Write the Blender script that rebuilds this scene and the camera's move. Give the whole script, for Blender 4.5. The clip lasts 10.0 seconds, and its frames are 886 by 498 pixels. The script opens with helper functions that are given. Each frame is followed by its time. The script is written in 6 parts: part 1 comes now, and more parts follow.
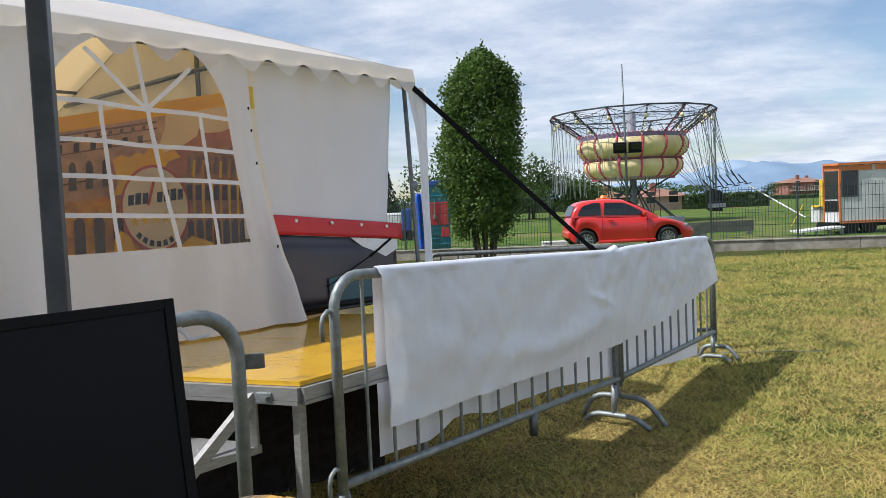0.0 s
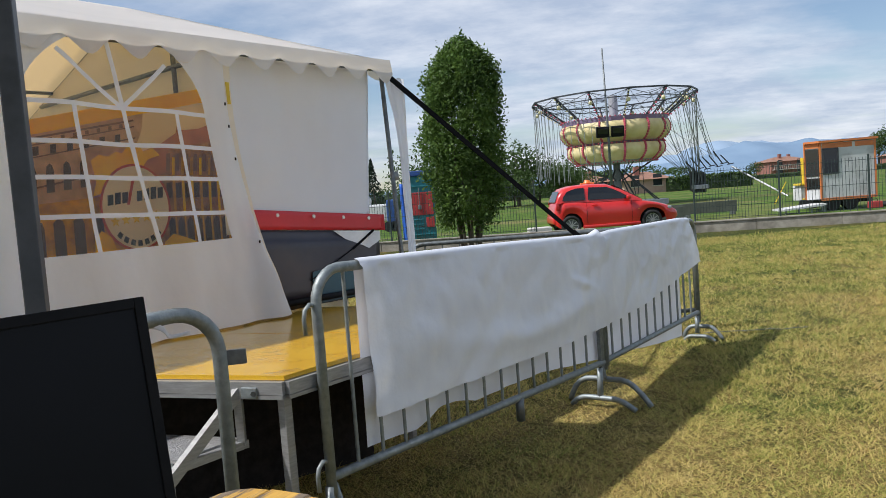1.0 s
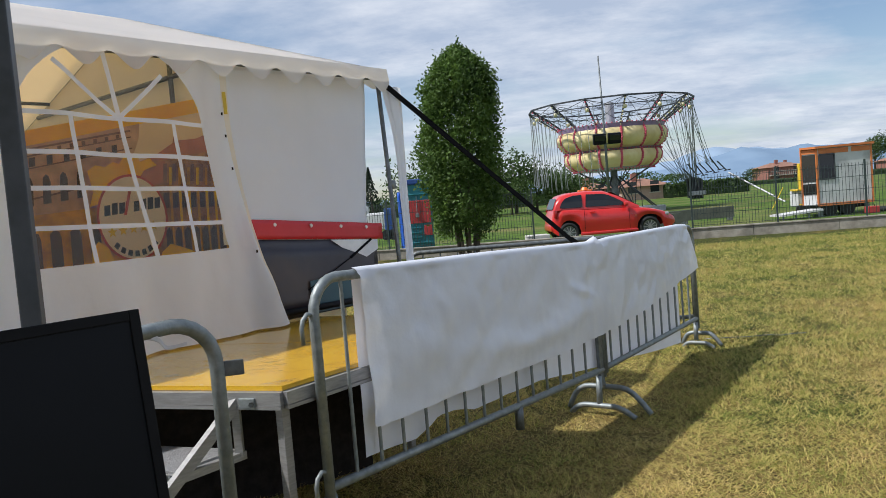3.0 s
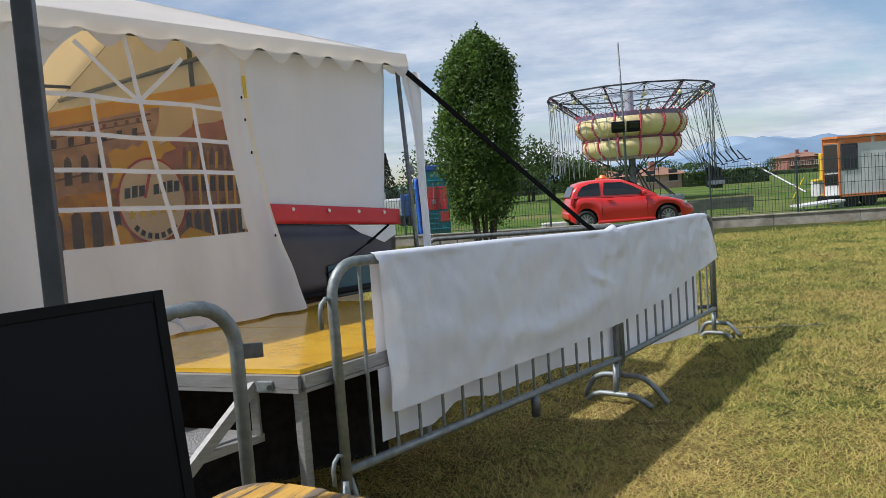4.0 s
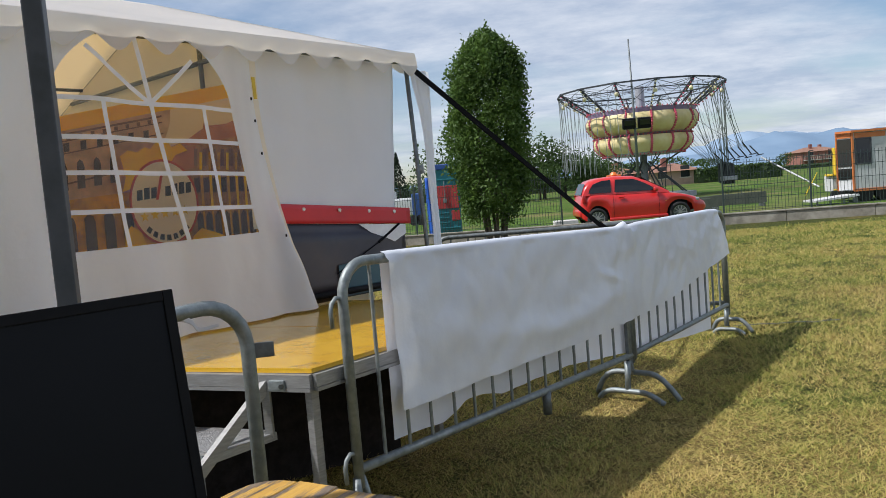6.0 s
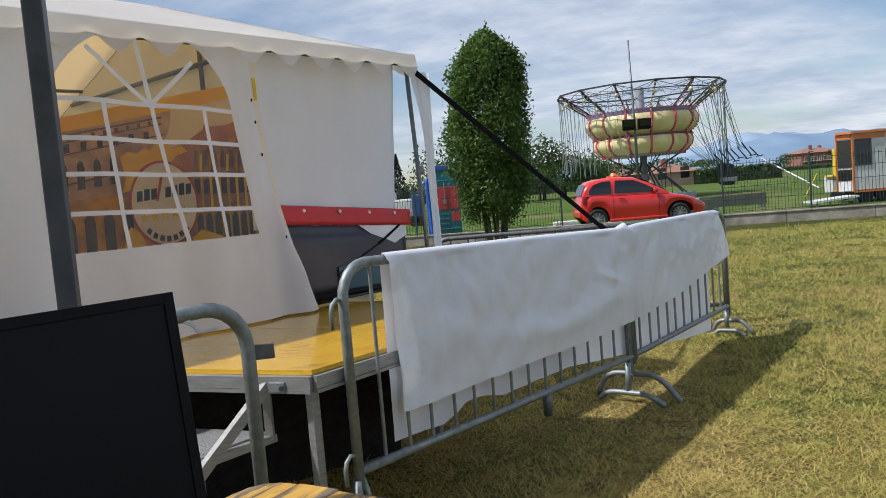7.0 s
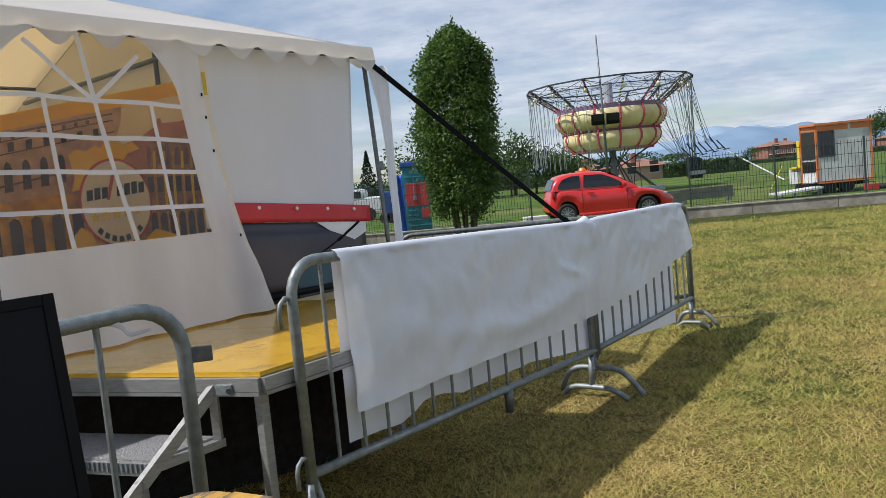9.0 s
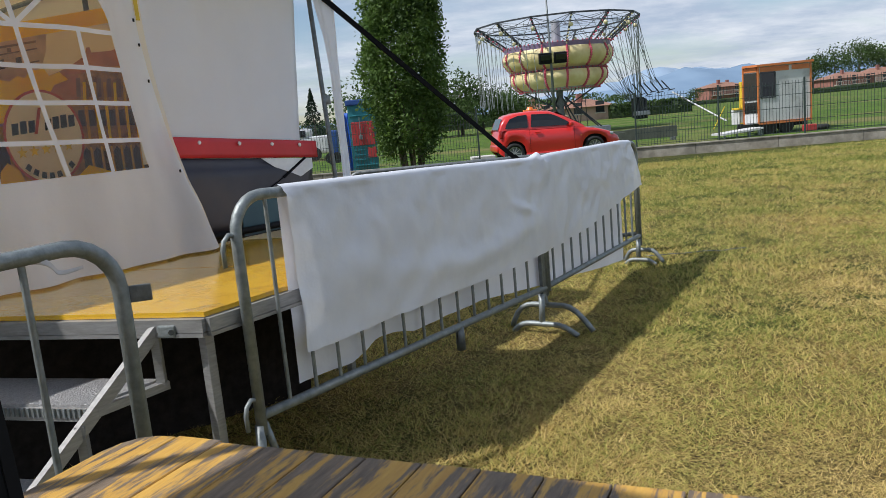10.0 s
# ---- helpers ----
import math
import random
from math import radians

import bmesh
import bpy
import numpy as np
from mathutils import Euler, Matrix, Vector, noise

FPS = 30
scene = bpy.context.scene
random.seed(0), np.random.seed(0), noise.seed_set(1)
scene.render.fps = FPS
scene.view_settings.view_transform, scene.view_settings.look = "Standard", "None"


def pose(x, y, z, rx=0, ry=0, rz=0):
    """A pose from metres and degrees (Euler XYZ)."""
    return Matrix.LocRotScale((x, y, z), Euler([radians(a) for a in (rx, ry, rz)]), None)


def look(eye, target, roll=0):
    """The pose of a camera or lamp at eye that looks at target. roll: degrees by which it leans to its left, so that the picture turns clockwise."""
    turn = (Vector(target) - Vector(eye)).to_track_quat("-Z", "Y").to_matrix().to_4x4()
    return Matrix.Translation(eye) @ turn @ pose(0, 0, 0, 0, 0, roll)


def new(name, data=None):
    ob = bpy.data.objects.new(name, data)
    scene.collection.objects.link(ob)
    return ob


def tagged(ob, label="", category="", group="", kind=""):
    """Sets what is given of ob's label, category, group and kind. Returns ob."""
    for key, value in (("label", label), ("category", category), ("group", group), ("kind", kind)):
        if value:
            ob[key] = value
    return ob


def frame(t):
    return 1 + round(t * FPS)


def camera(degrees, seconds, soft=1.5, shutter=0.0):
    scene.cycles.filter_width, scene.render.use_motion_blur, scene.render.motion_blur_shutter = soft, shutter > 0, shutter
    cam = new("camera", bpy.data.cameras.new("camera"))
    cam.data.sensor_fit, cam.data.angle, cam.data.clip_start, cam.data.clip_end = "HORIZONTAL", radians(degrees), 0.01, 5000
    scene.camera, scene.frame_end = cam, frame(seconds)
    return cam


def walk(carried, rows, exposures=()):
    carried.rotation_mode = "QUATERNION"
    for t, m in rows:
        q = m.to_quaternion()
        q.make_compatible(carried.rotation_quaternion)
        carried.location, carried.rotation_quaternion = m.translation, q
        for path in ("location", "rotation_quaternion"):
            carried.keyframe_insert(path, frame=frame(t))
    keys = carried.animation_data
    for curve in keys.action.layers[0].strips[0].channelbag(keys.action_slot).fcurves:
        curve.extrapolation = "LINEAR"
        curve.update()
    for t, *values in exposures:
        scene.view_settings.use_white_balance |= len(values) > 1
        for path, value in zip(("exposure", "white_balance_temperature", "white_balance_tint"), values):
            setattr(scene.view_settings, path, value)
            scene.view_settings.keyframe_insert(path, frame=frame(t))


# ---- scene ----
cam = camera(60.0, 10.0, soft=0.75)
PATH = [
    (0, (-0.019, 0.005, 1.42), (-0.01, 2.002, 1.315), -2.6),
    (0.5, (0.005, -0.006, 1.42), (0.075, 1.988, 1.289), -4.0),
    (1, (0.008, -0.009, 1.419), (0.049, 1.986, 1.285), -4.4),
    (1.5, (0.012, -0.013, 1.424), (0.061, 1.983, 1.309), -4.6),
    (2, (0.012, -0.016, 1.424), (0.058, 1.981, 1.316), -4.7),
    (2.5, (0.013, -0.01, 1.423), (0.075, 1.986, 1.317), -5.0),
    (4, (-0.002, 0.006, 1.418), (0.002, 2.001, 1.273), -4.2),
    (4.5, (0.002, 0.0, 1.418), (0.001, 1.994, 1.269), -4.3),
    (5, (0.003, -0.003, 1.415), (-0.019, 1.991, 1.267), -4.6),
    (5.5, (0.007, -0.003, 1.415), (-0.02, 1.991, 1.268), -4.8),
    (7, (0.004, 0.002, 1.418), (-0.022, 1.997, 1.275), -4.8),
    (7.5, (0.004, -0.012, 1.413), (-0.041, 1.983, 1.268), -4.7),
    (8, (0.002, -0.004, 1.415), (-0.049, 1.99, 1.278), -4.2),
    (8.5, (0.012, 0.0, 1.412), (-0.048, 1.995, 1.282), -4.2),
    (9, (0.083, 0.073, 1.4), (0.126, 2.067, 1.242), -5.5),
    (9.5, (0.132, 0.084, 1.393), (0.286, 2.069, 1.208), -6.3),
    (9.7, (0.13, 0.098, 1.395), (0.31, 2.078, 1.175), -6.0),
    (10, (0.065, 0.161, 1.372), (0.23, 2.128, 1.049), -5.3),
]
walk(cam, [(t, look(eye, target, roll)) for t, eye, target, roll in PATH], exposures=[(0, 0.16, 6200, 12), (0.5, 0.06, 6200, 12), (2.5, -0.03, 6200, 12), (4.0, -0.03, 6200, 12), (10, -0.06, 6200, 12)])

# ---- light ----
SUN_WAY = Vector((-0.76, -0.17, 1.0)).normalized()
sun = new("sun", bpy.data.lights.new("sun", "SUN"))
sun.data.energy, sun.data.angle, sun.data.color = 4.8, radians(0.6), (1.0, 0.96, 0.90)
sun.rotation_mode = "QUATERNION"
sun.rotation_quaternion = SUN_WAY.to_track_quat("Z", "Y")


def build_world():
    w = bpy.data.worlds.new("sky")
    w.use_nodes = True
    nt = w.node_tree
    nt.nodes.clear()
    n, l = nt.nodes.new, nt.links.new
    out, bg, sky = n("ShaderNodeOutputWorld"), n("ShaderNodeBackground"), n("ShaderNodeTexSky")
    sky.sky_type, sky.sun_disc = "NISHITA", False
    sky.sun_elevation = math.asin(SUN_WAY.z)
    sky.sun_rotation = math.atan2(SUN_WAY.x, SUN_WAY.y)
    sky.air_density, sky.dust_density = 1.0, 0.6
    # broken cloud: noise on the direction flattened to a high layer
    co, sep = n("ShaderNodeTexCoord"), n("ShaderNodeSeparateXYZ")
    l(co.outputs["Generated"], sep.inputs[0])
    up = n("ShaderNodeMath"); up.operation = "MAXIMUM"; up.inputs[1].default_value = 0.0
    l(sep.outputs["Z"], up.inputs[0])
    add = n("ShaderNodeMath"); add.operation = "ADD"; add.inputs[1].default_value = 0.16
    l(up.outputs[0], add.inputs[0])
    comb = n("ShaderNodeCombineXYZ")
    for i, k in enumerate(("X", "Y")):
        d = n("ShaderNodeMath"); d.operation = "DIVIDE"
        l(sep.outputs[k], d.inputs[0]); l(add.outputs[0], d.inputs[1]); l(d.outputs[0], comb.inputs[i])
    mp = n("ShaderNodeMapping")
    mp.inputs["Location"].default_value = (2.2, 1.1, 0.0)
    mp.inputs["Rotation"].default_value = (0, 0, 0.35)
    mp.inputs["Scale"].default_value = (0.75, 1.0, 1.0)
    l(comb.outputs[0], mp.inputs[0])
    big, fine = n("ShaderNodeTexNoise"), n("ShaderNodeTexNoise")
    big.inputs["Scale"].default_value, big.inputs["Detail"].default_value, big.inputs["Roughness"].default_value = 0.9, 9.0, 0.55
    fine.inputs["Scale"].default_value, fine.inputs["Detail"].default_value, fine.inputs["Roughness"].default_value = 2.4, 10.0, 0.62
    l(mp.outputs[0], big.inputs["Vector"]); l(mp.outputs[0], fine.inputs["Vector"])
    ramp = n("ShaderNodeValToRGB")
    ramp.color_ramp.elements[0].position, ramp.color_ramp.elements[1].position = 0.38, 0.55
    l(big.outputs["Fac"], ramp.inputs[0])
    shade = n("ShaderNodeValToRGB")
    shade.color_ramp.elements[0].position, shade.color_ramp.elements[1].position = 0.38, 0.64
    shade.color_ramp.elements[0].color = (4.3, 5.0, 6.1, 1)
    shade.color_ramp.elements[1].color = (7.3, 7.6, 8.0, 1)
    l(fine.outputs["Fac"], shade.inputs[0])
    k = n("ShaderNodeMath"); k.operation = "MULTIPLY"; k.inputs[1].default_value = 0.88
    l(ramp.outputs[0], k.inputs[0])
    mix = n("ShaderNodeMix"); mix.data_type = "RGBA"
    l(k.outputs[0], mix.inputs["Factor"])
    l(sky.outputs[0], mix.inputs["A"]); l(shade.outputs[0], mix.inputs["B"])
    l(mix.outputs["Result"], bg.inputs[0])
    bg.inputs[1].default_value = 0.112
    l(bg.outputs[0], out.inputs[0])
    scene.world = w


build_world()


# ---- materials ----
def mat(name, a, b=None, rough=0.6, metal=0.0, scale=8.0, bump=0.0, bump_scale=None, spec=0.5, stretch=(1, 1, 1), through_light=0.0,
        lo=0.35, hi=0.65, vary=0.0, dirt=None, dirt_scale=2.0, dirt_lo=0.55, dirt_hi=0.75, coat=0.0, through_tint=None):
    """Two-tone surface: noise between a and b, a second larger dirt tone, bump; through_light mixes in translucency."""
    m = bpy.data.materials.new(name)
    m.use_nodes = True
    nt = m.node_tree
    n, l = nt.nodes.new, nt.links.new
    bs = nt.nodes["Principled BSDF"]
    bs.inputs["Roughness"].default_value, bs.inputs["Metallic"].default_value = rough, metal
    bs.inputs["Specular IOR Level"].default_value = spec
    bs.inputs["Coat Weight"].default_value = coat
    bs.inputs["Coat Roughness"].default_value = 0.12
    b = b or tuple(min(1, c * 0.82) for c in a)
    co, mp = n("ShaderNodeTexCoord"), n("ShaderNodeMapping")
    mp.inputs["Scale"].default_value = stretch
    l(co.outputs["Object"], mp.inputs[0])
    no, ra = n("ShaderNodeTexNoise"), n("ShaderNodeValToRGB")
    no.inputs["Scale"].default_value, no.inputs["Detail"].default_value, no.inputs["Roughness"].default_value = scale, 6.0, 0.6
    l(mp.outputs[0], no.inputs["Vector"])
    ra.color_ramp.elements[0].position, ra.color_ramp.elements[1].position = lo, hi
    ra.color_ramp.elements[0].color, ra.color_ramp.elements[1].color = (*b, 1), (*a, 1)
    l(no.outputs["Fac"], ra.inputs[0])
    col = ra.outputs[0]
    if dirt:
        dn, dr, mx = n("ShaderNodeTexNoise"), n("ShaderNodeValToRGB"), n("ShaderNodeMix")
        dn.inputs["Scale"].default_value, dn.inputs["Detail"].default_value = dirt_scale, 8.0
        l(mp.outputs[0], dn.inputs["Vector"])
        dr.color_ramp.elements[0].position, dr.color_ramp.elements[1].position = dirt_lo, dirt_hi
        l(dn.outputs["Fac"], dr.inputs[0])
        mx.data_type = "RGBA"
        mx.inputs["B"].default_value = (*dirt, 1)
        l(dr.outputs[0], mx.inputs["Factor"]); l(col, mx.inputs["A"])
        col = mx.outputs["Result"]
    if vary:
        oi, hs, mr = n("ShaderNodeObjectInfo"), n("ShaderNodeHueSaturation"), n("ShaderNodeMapRange")
        mr.inputs["To Min"].default_value, mr.inputs["To Max"].default_value = 1 - vary, 1 + vary
        l(oi.outputs["Random"], mr.inputs["Value"]); l(mr.outputs[0], hs.inputs["Value"]); l(col, hs.inputs["Color"])
        col = hs.outputs[0]
    l(col, bs.inputs["Base Color"])
    if bump:
        bn, bu = n("ShaderNodeTexNoise"), n("ShaderNodeBump")
        bn.inputs["Scale"].default_value, bn.inputs["Detail"].default_value = bump_scale or scale * 3, 5.0
        bu.inputs["Strength"].default_value, bu.inputs["Distance"].default_value = bump, 0.02
        l(mp.outputs[0], bn.inputs["Vector"]); l(bn.outputs["Fac"], bu.inputs["Height"]); l(bu.outputs[0], bs.inputs["Normal"])
    if through_light:
        tr, ms = n("ShaderNodeBsdfTranslucent"), n("ShaderNodeMixShader")
        if through_tint:
            tr.inputs["Color"].default_value = (*through_tint, 1)
        else:
            l(col, tr.inputs["Color"])
        ms.inputs[0].default_value = through_light
        l(bs.outputs[0], ms.inputs[1]); l(tr.outputs[0], ms.inputs[2])
        l(ms.outputs[0], nt.nodes["Material Output"].inputs["Surface"])
    return m


def film(name, tint, gloss=0.08):
    """Clear plastic film: mostly see-through, a little gloss."""
    m = bpy.data.materials.new(name)
    m.use_nodes = True
    nt = m.node_tree
    n, l = nt.nodes.new, nt.links.new
    t, g, ms = n("ShaderNodeBsdfTransparent"), n("ShaderNodeBsdfGlossy"), n("ShaderNodeMixShader")
    t.inputs[0].default_value = (*tint, 1)
    g.inputs["Roughness"].default_value = 0.12
    ms.inputs[0].default_value = gloss
    l(t.outputs[0], ms.inputs[1]); l(g.outputs[0], ms.inputs[2])
    l(ms.outputs[0], nt.nodes["Material Output"].inputs["Surface"])
    return m


M = {
    "fabric": mat("tent_fabric", (0.93, 0.94, 0.965), (0.90, 0.91, 0.935), rough=0.5, scale=3, bump=0.7, bump_scale=4.5, through_light=0.5, through_tint=(0.90, 0.94, 1.0), dirt=(0.88, 0.88, 0.88), dirt_scale=2.2, dirt_lo=0.5, dirt_hi=0.8),
    "roof_fabric": mat("roof_fabric", (0.86, 0.86, 0.87), (0.80, 0.81, 0.83), rough=0.5, scale=2, bump=0.1, through_light=0.55, through_tint=(0.93, 0.84, 0.68), dirt=(0.7, 0.69, 0.66), dirt_scale=1.1, dirt_lo=0.55, dirt_hi=0.85),
    "muntin": mat("muntin_strip", (0.93, 0.93, 0.95), (0.88, 0.88, 0.90), rough=0.5, through_light=0.3),
    # amber tint puts the marquee's warm inside light into the film colour
    "film": film("window_film", (0.98, 0.84, 0.58), 0.05),
    "sheet": mat("sheet_plastic", (0.79, 0.815, 0.87), (0.74, 0.765, 0.825), rough=0.38, scale=4, bump=0.45, bump_scale=7, through_light=0.12, dirt=(0.70, 0.715, 0.76), dirt_scale=3.0, dirt_lo=0.5, dirt_hi=0.8),
    "galv": mat("galvanised_steel", (0.29, 0.32, 0.32), (0.20, 0.225, 0.225), rough=0.55, metal=0.6, scale=30, bump=0.15, dirt=(0.22, 0.23, 0.22), dirt_scale=9, dirt_lo=0.5, dirt_hi=0.8),
    "galv_dark": mat("weathered_steel", (0.20, 0.22, 0.22), (0.12, 0.13, 0.13), rough=0.5, metal=0.6, scale=25, bump=0.15),
    "alu": mat("stage_aluminium", (0.36, 0.36, 0.35), (0.27, 0.27, 0.265), rough=0.5, metal=0.5, scale=14, stretch=(1, 1, 6), dirt=(0.26, 0.25, 0.23), dirt_scale=5),
    "pole": mat("pole_grey_paint", (0.085, 0.09, 0.10), (0.06, 0.065, 0.07), rough=0.45, metal=0.3, scale=12),
    "yellow": mat("yellow_deck_paint", (0.75, 0.45, 0.03), (0.66, 0.37, 0.02), rough=0.2, scale=5, bump=0.05, bump_scale=60, dirt=(0.42, 0.24, 0.04), dirt_scale=7, dirt_lo=0.58, dirt_hi=0.78, coat=0.7),
    "black": mat("black_plastic", (0.012, 0.012, 0.013), (0.008, 0.008, 0.009), rough=0.5, scale=20, spec=0.12),
    "skirt": mat("deck_shade", (0.036, 0.031, 0.028), (0.022, 0.019, 0.017), rough=0.95, scale=20, spec=0.05),
    "screen": mat("dark_screen", (0.006, 0.007, 0.010), (0.004, 0.005, 0.007), rough=0.42, scale=3, spec=0.16),
    "strap": mat("black_webbing", (0.008, 0.008, 0.009), rough=0.85, scale=60, bump=0.3, spec=0.1),
    "red_print": mat("red_print", (0.55, 0.025, 0.03), (0.47, 0.02, 0.025), rough=0.4, scale=5),
    "dark_print": mat("dark_print", (0.035, 0.033, 0.045), (0.022, 0.02, 0.028), rough=0.3, scale=3, dirt=(0.06, 0.045, 0.04), dirt_scale=2.5, dirt_lo=0.5, dirt_hi=0.75),
    "teal_print": mat("teal_print", (0.03, 0.10, 0.12), (0.02, 0.07, 0.09), rough=0.35, scale=4),
    "white_print": mat("white_print", (0.75, 0.75, 0.74), rough=0.4),
    "hem": mat("cream_hem", (0.88, 0.82, 0.68), (0.83, 0.76, 0.62), rough=0.6, scale=5, through_light=0.45, through_tint=(0.95, 0.88, 0.74)),
    "machine_yellow": mat("machine_yellow", (0.75, 0.52, 0.03), (0.6, 0.4, 0.02), rough=0.5),
    "canvas": mat("grey_canvas", (0.42, 0.42, 0.42), (0.36, 0.36, 0.36), rough=0.9, scale=6, bump=0.2),
    "eyelet": mat("eyelet_metal", (0.75, 0.72, 0.66), rough=0.3, metal=0.9),
}


# ---- mesh helpers ----
def finish(name, bm, material, smooth=False):
    me = bpy.data.meshes.new(name)
    bmesh.ops.recalc_face_normals(bm, faces=bm.faces)
    bm.to_mesh(me)
    bm.free()
    if smooth:
        me.polygons.foreach_set("use_smooth", [True] * len(me.polygons))
    me.materials.append(material)
    return me


def part(name, bm, material, parent=None, label="", smooth=False):
    ob = new(name, finish(name, bm, material, smooth))
    if parent:
        ob.parent = parent
    return tagged(ob, label) if label else ob


def thing(name, label, category, group="", kind="", at=(0, 0, 0)):
    ob = new(name)
    ob.location = at
    ob.empty_display_size = 0.2
    return tagged(ob, label, category, group, kind)


def shared(name, me, parent, m=None, label=""):
    ob = new(name, me)
    ob.parent = parent
    if m is not None:
        ob.matrix_basis = m
    return tagged(ob, label) if label else ob


def box(bm, lo, hi, bevel=0.0, m=None):
    lo, hi = Vector(lo), Vector(hi)
    geo = bmesh.ops.create_cube(bm, size=1.0)
    vs = geo["verts"]
    for v in vs:
        v.co = Vector((lo[i] + (v.co[i] + 0.5) * (hi[i] - lo[i]) for i in range(3)))
    if bevel:
        es = list({e for v in vs for e in v.link_edges})
        r = bmesh.ops.bevel(bm, geom=es, offset=bevel, segments=2, affect="EDGES", profile=0.6)
        vs = list({v for f in r["faces"] for v in f.verts} | {v for v in vs if v.is_valid})
        seen, todo = set(vs), list(vs)
        while todo:
            for e in todo.pop().link_edges:
                for v in e.verts:
                    if v not in seen:
                        seen.add(v); todo.append(v)
        vs = list(seen)
    if m is not None:
        bmesh.ops.transform(bm, matrix=m, verts=vs)
    return vs


def tube(bm, pts, r, seg=8, cap=True):
    """Round bar along a path; r: a radius or one for each point."""
    pts = [Vector(p) for p in pts]
    rs = r if isinstance(r, (list, tuple)) else [r] * len(pts)
    rings, side = [], None
    for i, p in enumerate(pts):
        d = ((pts[min(i + 1, len(pts) - 1)] - p).normalized() + (p - pts[max(i - 1, 0)]).normalized())
        d = d.normalized() if d.length > 1e-6 else Vector((0, 0, 1))
        if side is None:
            side = d.cross(Vector((0, 0, 1)) if abs(d.z) < 0.9 else Vector((1, 0, 0))).normalized()
        else:
            side = (side - d * side.dot(d)).normalized()
        other = d.cross(side)
        rings.append([bm.verts.new(p + (side * math.cos(a) + other * math.sin(a)) * rs[i]) for a in (2 * math.pi * k / seg for k in range(seg))])
    for a, b in zip(rings, rings[1:]):
        for k in range(seg):
            bm.faces.new((a[k], a[(k + 1) % seg], b[(k + 1) % seg], b[k]))
    if cap:
        bm.faces.new(rings[0][::-1]); bm.faces.new(rings[-1])
    return rings


def beam(bm, a, b, w, h, up=(0, 0, 1)):
    """Rectangular bar from a to b, w wide and h high."""
    a, b = Vector(a), Vector(b)
    d = (b - a).normalized()
    s = d.cross(Vector(up))
    s = s.normalized() if s.length > 1e-5 else Vector((1, 0, 0))
    t = s.cross(d).normalized()
    q = [[bm.verts.new(p + s * (w / 2 * i) + t * (h / 2 * j)) for i, j in ((-1, -1), (1, -1), (1, 1), (-1, 1))] for p in (a, b)]
    for k in range(4):
        bm.faces.new((q[0][k], q[0][(k + 1) % 4], q[1][(k + 1) % 4], q[1][k]))
    bm.faces.new(q[0][::-1]); bm.faces.new(q[1])


def slab(bm, pts, depth):
    """Polygon pts, thickened by the vector depth."""
    a = [bm.verts.new(Vector(p)) for p in pts]
    b = [bm.verts.new(Vector(p) + Vector(depth)) for p in pts]
    bm.faces.new(a); bm.faces.new(b[::-1])
    for i in range(len(pts)):
        j = (i + 1) % len(pts)
        bm.faces.new((a[i], b[i], b[j], a[j]))


def cloth(fn, nu, nv, thick=0.0):
    """Grid of fn(a, b), a and b from 0 to 1; thick: a second skin behind along y of fn's own normal."""
    bm = bmesh.new()
    g = [[bm.verts.new(fn(i / nu, j / nv)) for j in range(nv + 1)] for i in range(nu + 1)]
    for i in range(nu):
        for j in range(nv):
            bm.faces.new((g[i][j], g[i + 1][j], g[i + 1][j + 1], g[i][j + 1]))
    if thick:
        bmesh.ops.recalc_face_normals(bm, faces=bm.faces)
        bmesh.ops.solidify(bm, geom=bm.faces[:], thickness=thick)
    return bm


def lerp(rows, x):
    """Piecewise straight curve through (x, y) rows."""
    if x <= rows[0][0]:
        return rows[0][1]
    for (a, p), (b, q) in zip(rows, rows[1:]):
        if x <= b:
            return p + (q - p) * (x - a) / (b - a)
    return rows[-1][1]


def wob(x, y, z=0.0):
    return noise.noise(Vector((x, y, z)))


# ---- ground ----
def greener(n, l, co, value):
    """Adds to a noise value a slow drift along the lawn: drier beside the marquee, greener farther out."""
    sp, dr, ad = n("ShaderNodeSeparateXYZ"), n("ShaderNodeMapRange"), n("ShaderNodeMath")
    l(co.outputs["Object"], sp.inputs[0]); l(sp.outputs["Y"], dr.inputs["Value"])
    dr.inputs["From Min"].default_value, dr.inputs["From Max"].default_value = 2.5, 15.0
    dr.inputs["To Min"].default_value, dr.inputs["To Max"].default_value = -0.03, 0.10
    l(dr.outputs[0], ad.inputs[0]); l(value, ad.inputs[1])
    return ad.outputs[0]


